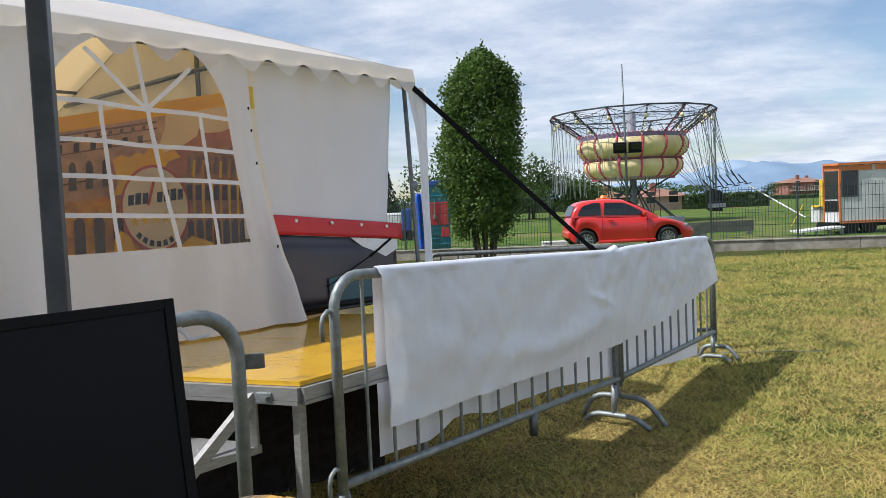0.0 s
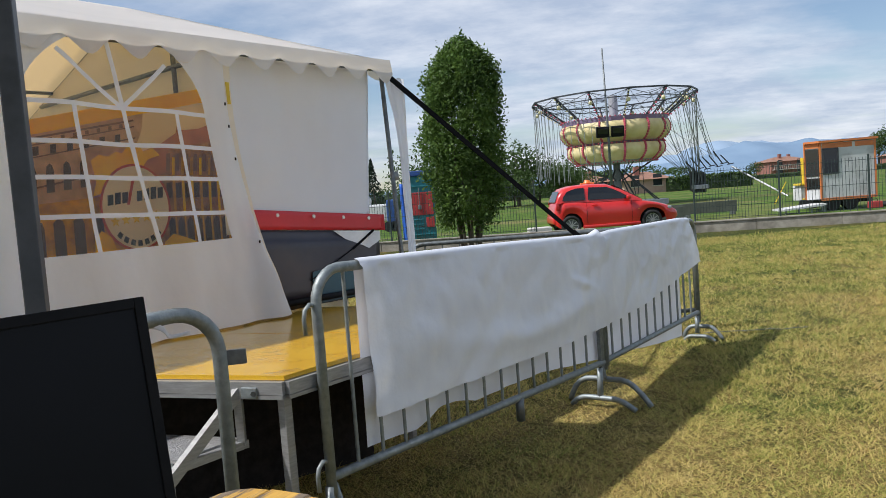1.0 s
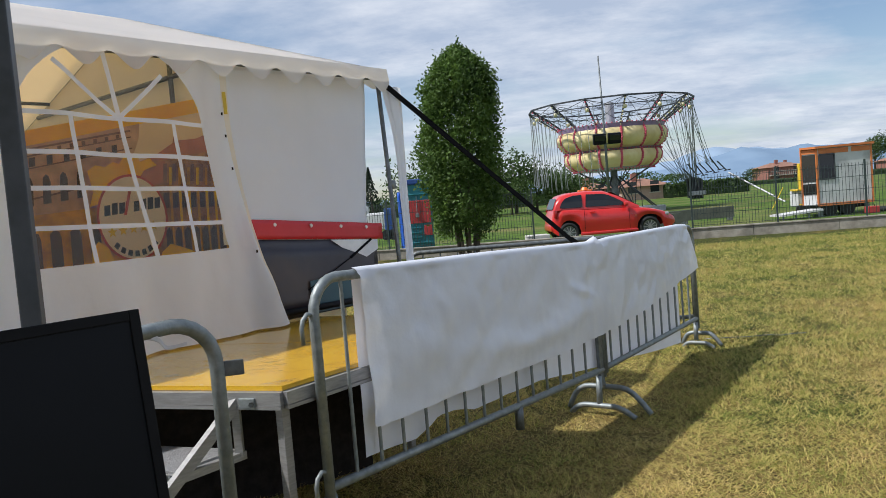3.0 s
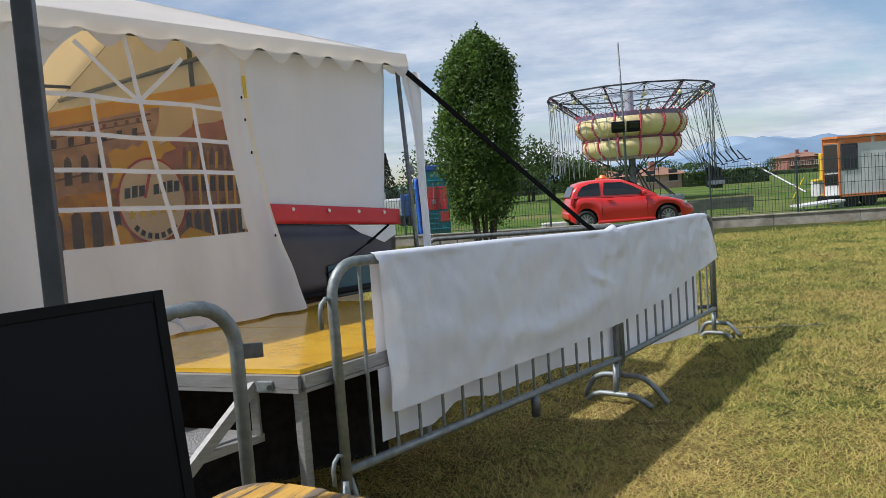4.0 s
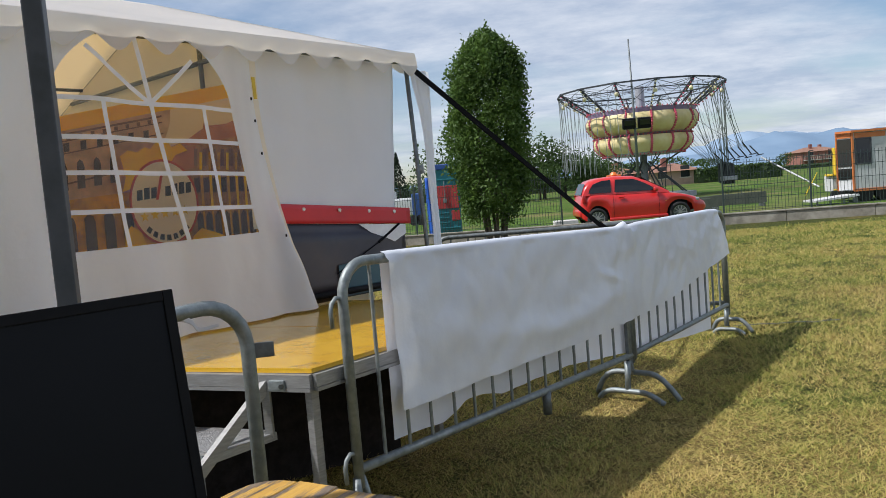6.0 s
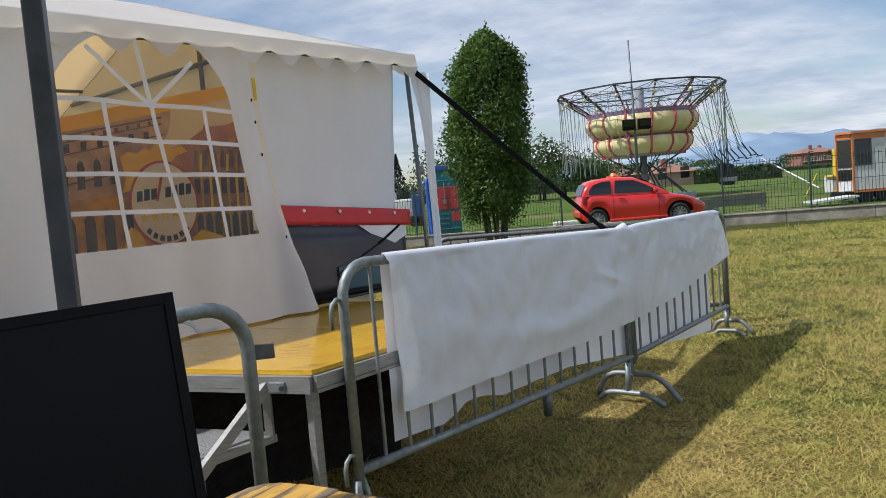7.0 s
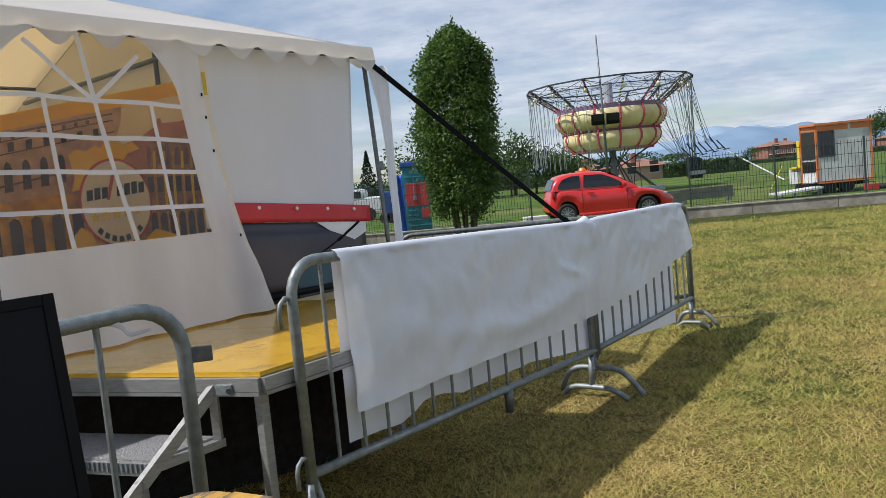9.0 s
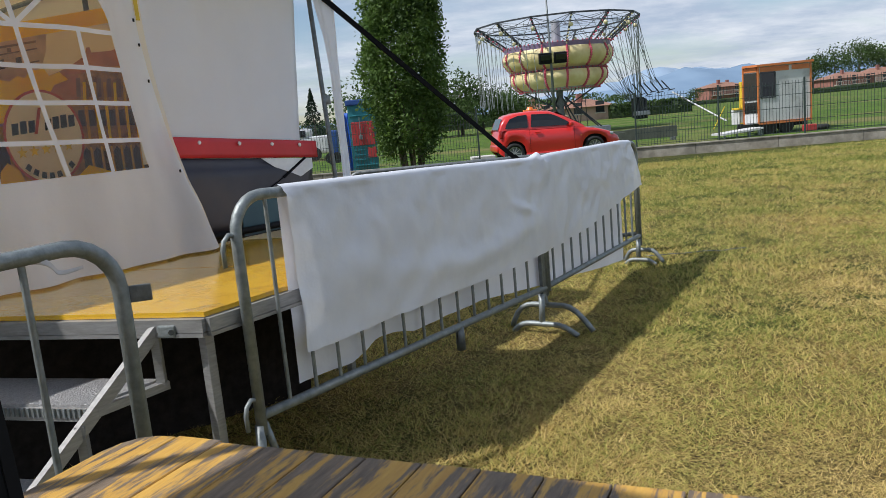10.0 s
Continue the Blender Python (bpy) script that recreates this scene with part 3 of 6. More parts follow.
    def fb(a, b):
        s = 0.252 + a * (BL1 + 1.75 - 0.252)
        p, o = base(s)
        zt, zf = lerp(topz, s), lerp(back, s)
        if b < 0.12:
            k = b / 0.12
            return p - o * (0.03 * math.sin(k * math.pi / 2)) + Vector((0, 0, zt - 0.001 - 0.03 * (1 - math.cos(k * math.pi / 2))))
        v = (b - 0.12) / 0.88
        z = zt - 0.031 + (zf - zt + 0.031) * v
        return p - o * (0.03 + 0.004 * v + 0.3 * fold(s + 3.0, v)) + Vector((0, 0, z + 0.006 * wob(s * 7, 5.2)))

    part("back_drape", cloth(fb, 120, 20), M["sheet"], th, smooth=True)


build_sheet()


# ---- tent ----
def build_tent():
    th = thing("marquee", "white party marquee with scalloped valance and arched clear window", "marquee")
    EAVE, S0, S1, DEEP, RIDGE = 2.37, -4.9, 1.147, 3.25, 3.42
    # roof: front slope, gable end, rear slope
    bm = bmesh.new()
    def roof(a, b):
        d = -2 * DEEP * b
        z = EAVE + (RIDGE - EAVE) * (1 - abs(2 * b - 1))
        s = S0 + (S1 - S0) * a
        return tent(s, d, z - 0.05 * math.sin(min(1, 2 * b if b < 0.5 else 2 - 2 * b) * math.pi) * (0.5 - 0.5 * math.cos(a * math.pi * 6)) + 0.006 * wob(s * 3, d * 3))
    part("roof", cloth(roof, 36, 16, 0.006), M["roof_fabric"], th, smooth=True)
    # scalloped valance along the wall and round the gable
    def valance(p, q, count, name):
        bm = bmesh.new()
        n = count * 10
        g = []
        for i in range(n + 1):
            a = i / n
            c = p.lerp(q, a)
            wave = math.cos((a * count - 0.35) * 2 * math.pi + 0.5 * wob(a * 9, 2.0))
            drop = 0.120 + 0.041 * wave + 0.008 * wob(a * 30, 1.5)
            g.append([bm.verts.new(c + TN * (0.02 + 0.022 * math.sin(k * 1.5) + 0.008 * wave * k) + Vector((0, 0, -drop * k))) for k in (0, 0.2, 0.4, 0.6, 0.8, 1)])
        for i in range(n):
            for k in range(5):
                bm.faces.new((g[i][k], g[i + 1][k], g[i + 1][k + 1], g[i][k + 1]))
        part(name, bm, M["roof_fabric"], th, smooth=True)
    valance(tent(S1, 0, EAVE + 0.005), tent(S0, 0, EAVE + 0.005), 24, "valance")
    bm = bmesh.new()
    g = []
    for i in range(61):
        a = i / 60
        d = -DEEP * a
        z = EAVE + (RIDGE - EAVE) * a
        g.append([bm.verts.new(tent(S1 + 0.02, d, z)), bm.verts.new(tent(S1 + 0.03, d, z - 0.10 - 0.05 * abs(math.sin(a * 12 * math.pi))))])
    for i in range(60):
        bm.faces.new((g[i][0], g[i + 1][0], g[i + 1][1], g[i][1]))
    part("gable_valance", bm, M["roof_fabric"], th, smooth=True)
    # metal frame inside: eave rail, ridge, rafters, posts
    def rod(name, p, q, r=0.02):
        bm = bmesh.new()
        tube(bm, [p, q], r, 8)
        part(name, bm, M["galv_dark"], th, smooth=True)
    rod("eave_rail", tent(S0, -0.03, EAVE - 0.05), tent(S1 - 0.03, -0.03, EAVE - 0.05))
    rod("ridge_rail", tent(S0, -DEEP, RIDGE - 0.06), tent(S1 - 0.03, -DEEP, RIDGE - 0.06))
    for s in (S1 - 0.04, -0.9, -2.9, S0 + 0.04):
        rod("rafter", tent(s, -0.03, EAVE - 0.05), tent(s, -DEEP, RIDGE - 0.06))
        rod("rafter", tent(s, -2 * DEEP + 0.03, EAVE - 0.05), tent(s, -DEEP, RIDGE - 0.06))
    rod("post", tent(1.10, -0.03, EAVE - 0.05), tent(1.19, 0.0, 0.0), 0.015)
    rod("post", tent(-2.9, -0.03, EAVE - 0.05), tent(-2.9, -0.03, 0.0))
    for s in (S0, S1 - 0.04):
        rod("post", tent(s, -2 * DEEP + 0.03, EAVE - 0.05), tent(s, -2 * DEEP + 0.03, 0.0))
    bm = bmesh.new()
    tube(bm, [tent(1.148, -0.02, 1.62), tent(1.155, -0.018, 1.56)], 0.025, 8)
    part("post_clamp", bm, M["galv"], th, smooth=True)
    # rear and left walls close the tent
    def flat(name, fn, nu=24, nv=10, m="fabric"):
        part(name, cloth(fn, nu, nv, 0.004), M[m], th, smooth=True)
    flat("rear_wall", lambda a, b: tent(S0 + (S1 - S0) * a, -2 * DEEP + 0.05 + 0.03 * wob(a * 9, b * 2), 0.02 + (EAVE - 0.04) * b))
    def left(a, b):
        zt = EAVE + (RIDGE - EAVE) * (1 - abs(2 * a - 1)) - 0.08
        return tent(S0 + 0.02 + 0.02 * wob(a * 9, b * 2, 4), -2 * DEEP * a, 0.02 + (zt - 0.02) * b)
    flat("end_wall", left)
    def right(a, b):
        d = -0.5 + (0.5 - 2 * DEEP) * a
        zt = EAVE + (RIDGE - EAVE) * (1 - abs(1 + d / DEEP)) - 0.08
        return tent(S1 - 0.075 + 0.015 * wob(a * 9, b * 2, 6), d, 0.02 + (zt - 0.02) * b)
    flat("gable_wall", right, m="hem")
    # truss at the gable: tie beam and king post
    rod("tie_beam", tent(S1 - 0.12, -1.5, 2.72), tent(S1 - 0.12, -5.0, 2.72), 0.022)
    rod("king_post", tent(S1 - 0.12, -2.4, 2.45), tent(S1 - 0.12, -2.4, 3.08), 0.022)
    rod("purlin", tent(S0, -1.7, 2.84), tent(S1 - 0.05, -1.7, 2.84), 0.018)
    rod("purlin", tent(S0, -4.8, 2.84), tent(S1 - 0.05, -4.8, 2.84), 0.018)
    return th


WIN = (-0.80, 1.285)   # middle and foot of the arched window


def window_edge(z):
    """Half width of the arched window at height z."""
    if z < 1.95:
        return 0.545 - 0.10 * (z - 1.285)
    k = min(1.0, (z - 1.95) / 0.40)
    return 0.478 * math.sqrt(max(0.0, 1 - k * k))


def curtain_right(z):
    return lerp([(0.80, 0.06), (0.95, 0.0), (1.2, -0.07), (1.43, -0.105), (1.7, -0.145), (2.1, -0.20), (2.35, -0.20)], z)


def wall_d(s, z):
    """How far the hanging wall bellies out or in."""
    low = max(0.0, 1.25 - z)
    f = 0.016 * math.sin(s * 13 + 1.5 * z) + 0.02 * wob(s * 5, z * 1.4, 2.0) + 0.007 * wob(s * 16, z * 6, 4.0) + 0.03 * low * math.sin(s * 21 + 0.8 + z)
    f += 0.05 * math.sin((s + 0.10) * 30) * max(0, s + 0.34)
    return f + 0.03 * max(0.0, 2.3 - z) ** 3


def build_window_wall(th):
    w = thing("marquee_wall", "loose white marquee side wall with clear arched window, flapping", "tent wall")
    # fabric: a column for each stretch of s, split round the window
    bm = bmesh.new()
    nz = 40
    ss = [-2.85 + 0.05 * i for i in range(0, 30)]
    zs = [0.815 + (2.33 - 0.815) * j / nz for j in range(nz + 1)]
    def pt(s, z):
        return bm.verts.new(tent(s, wall_d(s, z), z))
    # left field, up to the window's edge or the middle above/below it
    def strip(left_fn, right_fn, z_list, cols):
        rows = []
        for z in z_list:
            a, b = left_fn(z), right_fn(z)
            rows.append([pt(a + (b - a) * i / cols, z) for i in range(cols + 1)])
        for r, q in zip(rows, rows[1:]):
            for i in range(cols):
                bm.faces.new((r[i], r[i + 1], q[i + 1], q[i]))
    c, foot = WIN
    below = [z for z in (0.815 + (foot - 0.815) * j / 14 for j in range(15))]
    beside = [foot + (2.33 - foot) * j / 30 for j in range(31)]
    strip(lambda z: -2.0, curtain_right, below, 60)
    strip(lambda z: -2.0, lambda z: c - window_edge(z), beside, 22)
    strip(lambda z: c + window_edge(z), curtain_right, beside, 18)
    bmesh.ops.remove_doubles(bm, verts=bm.verts, dist=0.0005)
    part("wall_cloth", bm, M["fabric"], w, smooth=True)
    bm = bmesh.new()
    def far_left(a, b):
        s, z = -3.6 + 1.55 * a, 0.5 + 1.83 * b
        return tent(s, 0.03 + 0.03 * math.sin(s * 17) + 0.03 * wob(s * 4, z * 2) + 0.012 * wob(s * 11, z * 6), z)
    part("side_cloth", cloth(far_left, 40, 24), M["fabric"], w, smooth=True)
    # clear film
    bm = bmesh.new()
    rows = []
    for z in beside:
        h = window_edge(z)
        rows.append([bm.verts.new(tent(c - h + 2 * h * i / 24, wall_d(c - h + 2 * h * i / 24, z) - 0.003, z)) for i in range(25)])
    for r, q in zip(rows, rows[1:]):
        for i in range(24):
            bm.faces.new((r[i], r[i + 1], q[i + 1], q[i]))
    bmesh.ops.remove_doubles(bm, verts=bm.verts, dist=0.0005)
    pane = part("window_film", bm, M["film"], w, "clear plastic film, tinted amber for the warm light inside", smooth=True)
    pane.visible_shadow = False
    # white glazing strips
    def strip_between(p, q, width=0.022):
        bm = bmesh.new()
        g = []
        n = 20
        dx, dz = q[0] - p[0], q[1] - p[1]
        ln = math.hypot(dx, dz)
        ox, oz = -dz / ln * width / 2, dx / ln * width / 2
        for i in range(n + 1):
            s, z = p[0] + dx * i / n, p[1] + dz * i / n
            g.append([bm.verts.new(tent(s + ox * k, wall_d(s + ox * k, z + oz * k) + 0.004, z + oz * k)) for k in (-1, 1)])
        for i in range(n):
            bm.faces.new((g[i][0], g[i + 1][0], g[i + 1][1], g[i][1]))
        part("glazing_strip", bm, M["muntin"], pane, smooth=True)
    for z0, z1 in ((2.0, 1.955), (1.82, 1.777), (1.657, 1.608), (1.47, 1.43)):
        zm = (z0 + z1) / 2
        h = window_edge(zm)
        strip_between((c - h, zm + 0.02), (c + h, zm - 0.022))
    strip_between((-1.048, 1.99), (-1.009, 1.285))
    strip_between((-0.844, 2.32), (-0.79, 1.98))
    strip_between((-0.79, 1.98), (-0.679, 1.285))
    strip_between((-0.516, 1.97), (-0.465, 1.285))
    strip_between((-1.104, 2.237), (-0.80, 1.985))
    strip_between((-0.785, 1.985), (-0.556, 2.20))
    # cream hem folded back along the free edge, with a yellow pull strap near the top
    def hem(a, b):
        z = 0.84 + (2.30 - 0.84) * b
        s = curtain_right(z) - 0.012 + (0.035 + 0.045 * b) * a
        return tent(s, wall_d(curtain_right(z), z) - 0.012 - 0.02 * a, z)
    part("folded_hem", cloth(hem, 4, 40), M["hem"], w, "cream folded hem", smooth=True)
    bm = bmesh.new()
    slab(bm, [tent(-0.195 + o, 0.012, z) for o, z in ((0, 2.14), (0.022, 2.14), (0.024, 2.02), (0.004, 2.02))], TN * 0.003)
    part("pull_strap", bm, M["machine_yellow"], w, "yellow pull strap")
    # small black toggles down the free edge
    for z in (2.02, 1.90, 1.72, 1.25):
        bm = bmesh.new()
        s = curtain_right(z) - 0.02
        box(bm, (-0.004, -0.006, -0.008), (0.004, 0.006, 0.008), 0.002, Matrix.Translation(tent(s, wall_d(s, z) + 0.012, z)))
        part("toggle", bm, M["black"], w)


def build_end_panel(th):
    p = thing("hanging_curtain", "white marquee curtain hanging straight beside the window wall", "curtain")
    def fn(a, b):
        s0, s1 = -0.22, lerp([(0, 0.93), (1, 1.02)], b)
        s, z = s0 + (s1 - s0) * a, 1.30 + (2.33 - 1.30) * b
        return tent(s, -0.08 + 0.006 * math.sin(s * 19) + 0.014 * wob(s * 4, z * 2, 7) + 0.003 * wob(s * 18, z * 9, 3), z)
    part("panel_cloth", cloth(fn, 40, 20, 0.003), M["fabric"], p, smooth=True)
    # lower printed banner
    b = thing("printed_banner", "printed banner with red stripe and dark picture below the curtain", "banner")
    z_top = lambda s: 1.432 - 0.09 * (s + 0.05)
    z_red = lambda s: 1.316 - 0.082 * (s + 0.05)
    def area(name, s0, s1, lo, hi, d, m, lab=""):
        part(name, cloth(lambda u_, v_: tent(s0 + (s1 - s0) * u_, d + 0.006 * math.sin((s0 + (s1 - s0) * u_) * 11), lo(s0 + (s1 - s0) * u_) + (hi(s0 + (s1 - s0) * u_) - lo(s0 + (s1 - s0) * u_)) * v_), 24, 4, 0.002), M[m], b, lab, smooth=True)
    area("red_stripe", -0.17, 1.05, z_red, z_top, -0.055, "red_print", "bright red stripe")
    area("dark_picture", -0.17, 0.985, lambda s: 0.812, lambda s: z_red(s) - 0.002, -0.057, "dark_print", "dark printed picture")
    bm = bmesh.new()
    slab(bm, [tent(s, -0.050, z) for s, z in ((0.56, z_red(0.56) - 0.004), (0.985, z_red(0.985) - 0.004), (0.985, 1.165), (0.87, 1.12), (0.80, 1.15), (0.66, 1.20))], TN * 0.002)
    part("white_corner", bm, M["white_print"], b)
    bm = bmesh.new()
    slab(bm, [tent(s, -0.049, z) for s, z in ((0.36, 0.82), (0.36, 1.02), (0.62, 1.04), (0.90, 1.0), (0.96, 0.82))], TN * 0.002)
    part("teal_patch", bm, M["teal_print"], b)
    bm = bmesh.new()
    tube(bm, [tent(0.92, -0.045, 1.235), tent(0.72, -0.045, 1.13)], 0.008, 6)
    tube(bm, [tent(0.72, -0.045, 1.13), tent(0.34, -0.045, 0.97)], 0.003, 6)
    part("stay_rope", bm, M["strap"], b)
    for s in (0.13, 0.41, 0.66, 0.89):
        bm = bmesh.new()
        bmesh.ops.create_cone(bm, cap_ends=True, segments=12, radius1=0.013, radius2=0.010, depth=0.006, matrix=Matrix.Translation(tent(s, -0.046, z_top(s) - 0.028)) @ TN.to_track_quat("Z", "Y").to_matrix().to_4x4())
        part("eyelet", bm, M["eyelet"], b)
    # black sill tube under the banner
    bm = bmesh.new()
    tube(bm, [tent(-0.10, -0.03, 0.86), tent(1.1, -0.03, 0.845)], 0.02, 8)
    part("foot_tube", bm, M["black"], b, smooth=True)
    # gathered curtain at the corner post
    g = thing("gathered_curtain", "white marquee curtain gathered and tied at the corner post", "curtain")
    def gc(a, bb):
        z = 0.55 + (2.26 - 0.55) * bb
        mid = lerp([(0.5, 1.245), (1.35, 1.238), (1.7, 1.235), (2.0, 1.225), (2.26, 1.195)], z)
        wid = lerp([(0.5, 0.085), (1.35, 0.085), (1.7, 0.095), (2.0, 0.14), (2.26, 0.21)], z)
        s = mid + wid * (a - 0.5)
        return tent(s, 0.01 + 0.012 * math.sin(a * 11) + 0.008 * wob(a * 4, z * 3), z)
    part("gathered_cloth", cloth(gc, 14, 26), M["fabric"], g, smooth=True)


tent_thing = build_tent()
build_window_wall(tent_thing)
build_end_panel(tent_thing)


def build_strap():
    a, b = tent(1.13, 0.02, 2.26), Vector((2.45, 7.6, 0.02))
    th = thing("guy_strap", "black ratchet guy strap from the marquee corner to the ground", "strap")
    d = (b - a).normalized()
    s = d.cross(Vector((0, 0, 1))).normalized()
    bm = bmesh.new()
    beam(bm, a, b, 0.008, 0.038)
    part("webbing", bm, M["strap"], th)
    for o in (-0.016, 0.02):
        bm = bmesh.new()
        beam(bm, a.lerp(b, 0.55) + Vector((0, 0, o)), a.lerp(b, 0.9) + Vector((0, 0, o * 2.2)), 0.01, 0.024)
        part("webbing_tail", bm, M["strap"], th)
    bm = bmesh.new()
    q = a.lerp(b, 0.62)
    box(bm, (-0.06, -0.02, -0.025), (0.06, 0.02, 0.03), 0.006, Matrix.Translation(q) @ d.to_track_quat("X", "Z").to_matrix().to_4x4())
    part("ratchet", bm, M["galv_dark"], th)
    bm = bmesh.new()
    tube(bm, [b + Vector((0, 0, -0.25)), b + Vector((0.02, 0, 0.12))], 0.012, 8)
    part("stake", bm, M["galv_dark"], th)


build_strap()


def build_cable():
    bm = bmesh.new()
    tube(bm, [(2.45 + 0.11 * k, 6.80 - 0.016 * k + 0.03 * wob(k * 0.6, 8.0), 0.022 + 0.008 * wob(k * 0.9, 2.0)) for k in range(9)], 0.004, 6)
    tagged(part("ground_cable", bm, M["galv_dark"], smooth=True), "thin grey cable lying on the lawn beside the barrier", "cable")


build_cable()


# ---- things inside the tent seen through the window ----
def build_backdrop():
    th = thing("backdrop_poster", "printed poster of old yellow town buildings with a round emblem", "poster")
    D = -1.25
    pr = {
        "warm": mat("print_warm_sky", (0.90, 0.80, 0.62), (0.84, 0.72, 0.52), rough=0.6, scale=2, through_light=0.5),
        "stone": mat("print_stone", (0.84, 0.62, 0.44), (0.58, 0.40, 0.28), rough=0.6, scale=9, through_light=0.5),
        "gold": mat("print_gold", (1.0, 0.78, 0.03), (0.98, 0.68, 0.02), rough=0.6, scale=5, through_light=0.55),
        "amber": mat("print_amber", (0.90, 0.56, 0.07), (0.58, 0.32, 0.06), rough=0.6, scale=14, through_light=0.5),
        "shade": mat("print_shade", (0.26, 0.15, 0.09), (0.17, 0.09, 0.06), rough=0.6, scale=14),
        "ochre": mat("print_ochre", (0.54, 0.30, 0.12), (0.24, 0.12, 0.06), rough=0.6, scale=16, through_light=0.3),
        "brown": mat("print_brown", (0.08, 0.05, 0.035), (0.05, 0.03, 0.022), rough=0.6, scale=8),
        "tile": mat("print_roof_tile", (0.55, 0.22, 0.12), (0.38, 0.14, 0.08), rough=0.6, scale=9),
        "pale": mat("print_pale", (0.97, 0.93, 0.85), (0.95, 0.90, 0.80), rough=0.6, scale=4, through_light=0.5),
        "ring": mat("print_ring_red", (0.55, 0.09, 0.05), rough=0.6, through_light=0.2),
        "ink": mat("print_ink", (0.02, 0.02, 0.025), rough=0.6),
        "star": mat("print_star", (0.90, 0.66, 0.05), rough=0.6, through_light=0.2),
    }
    layer = [0]
    def poly(name, pts, m):
        layer[0] += 1
        bm = bmesh.new()
        slab(bm, [tent(-0.593 + 0.786 * s, D + 0.0005 * layer[0], 0.303 + 0.786 * z) for s, z in pts], TN * 0.0004)
        return part(name, bm, pr[m], th)
    rise = lambda s: 0.19 * (s + 0.17)       # the painted street climbs towards the right
    poly("sheet_ground", [(-1.6, 0.82), (2.1, 0.82), (2.1, 2.70), (1.34, 2.57), (-0.17, 2.25), (-1.6, 1.95)], "warm")
    poly("gold_band", [(-1.6, 1.84), (-0.17, 2.135), (1.36, 2.45), (2.1, 2.57), (2.1, 2.702), (1.34, 2.572), (-0.17, 2.252), (-1.6, 1.952)], "gold")
    poly("facade", [(-1.6, 0.83), (0.60, 0.83), (0.66, 1.84), (0.70, 2.06), (0.75, 2.16), (0.775, 2.23), (0.79, 2.335), (-0.17, 2.135), (-1.6, 1.84)], "stone")
    for off, h in ((2.10, 0.016), (2.05, 0.010), (1.955, 0.010), (1.72, 0.014)):
        poly("cornice_line", [(-1.6, off - 0.27), (0.70, off + rise(0.70)), (0.70, off + h + rise(0.70)), (-1.6, off + h - 0.27)], "shade")
    for k in range(22):
        s = -1.5 + 0.098 * k
        poly("cornice_bracket", [(s, 2.062 + rise(s)), (s + 0.03, 2.066 + rise(s)), (s + 0.03, 2.098 + rise(s)), (s, 2.094 + rise(s))], "shade")
    poly("lower_front", [(-1.6, 1.02), (0.62, 1.18), (0.63, 1.66), (-0.2, 1.60), (-1.6, 1.40)], "amber")
    for k in range(16):
        s = -1.5 + 0.1335 * k
        if s < 0.63:
            z0 = 1.985 + 0.15 * (s + 0.08)
            poly("window_print", [(s, z0), (s + 0.045, z0 + 0.008), (s + 0.05, z0 + 0.078), (s + 0.004, z0 + 0.07)], "brown")
    for k in range(13):
        s = -1.43 + 0.1335 * k
        z0 = 1.69 + 0.12 * (s + 0.06)
        poly("arch_print", [(s, z0), (s + 0.062, z0 + 0.006), (s + 0.072, z0 + 0.17), (s + 0.062, z0 + 0.215), (s + 0.04, z0 + 0.23), (s + 0.018, z0 + 0.205), (s + 0.012, z0 + 0.165)], "brown")
    for k in range(12):
        s = -1.50 + 0.157 * k
        poly("arcade_print", [(s, 1.0), (s + 0.09, 1.0), (s + 0.098, 1.42 + 0.05 * s), (s + 0.085, 1.47 + 0.05 * s), (s + 0.045, 1.485 + 0.05 * s), (s + 0.012, 1.455 + 0.05 * s)], "brown")
    poly("facade_far", [(0.70, 2.0), (0.97, 2.04), (1.50, 2.16), (2.1, 2.25), (2.1, 0.83), (0.70, 0.83)], "ochre")
    poly("tile_roof", [(0.68, 1.985), (0.90, 2.07), (1.10, 2.19), (1.30, 2.21), (1.49, 2.28), (2.0, 2.38), (2.0, 2.18), (1.5, 2.11), (0.97, 2.02)], "tile")
    poly("roof_dormer", [(1.06, 2.17), (1.08, 2.23), (1.11, 2.235), (1.12, 2.185)], "tile")
    poly("red_front", [(0.66, 1.98), (0.97, 2.01), (0.95, 1.83), (0.86, 1.80), (0.70, 1.87)], "tile")
    for k in range(10):
        s = 0.93 + 0.088 * k
        t = -0.03 * (s - 0.9)
        lean = 0.018
        poly("gold_bay", [(s + 0.052, 1.80 + t), (s + 0.078, 1.80 + t), (s + 0.078 + lean, 1.955 + t), (s + 0.052 + lean, 1.955 + t)], "amber" if k % 3 else "gold")
        poly("window_print", [(s, 1.835 + t), (s + 0.036, 1.838 + t), (s + 0.036 + lean, 1.99 + t), (s + lean, 1.985 + t)], "shade")
        poly("window_print", [(s - 0.02, 1.60 + t), (s + 0.036, 1.60 + t), (s + 0.044, 1.735 + t), (s - 0.01, 1.73 + t)], "brown")
        poly("gold_bay", [(s + 0.040, 1.46 + t), (s + 0.064, 1.46 + t), (s + 0.078, 1.76 + t), (s + 0.052, 1.76 + t)], "gold" if k % 3 else "amber")
        poly("arcade_print", [(s - 0.03, 1.16 + t), (s + 0.035, 1.16 + t), (s + 0.038, 1.40 + t), (s + 0.01, 1.43 + t), (s - 0.022, 1.39 + t)], "brown")
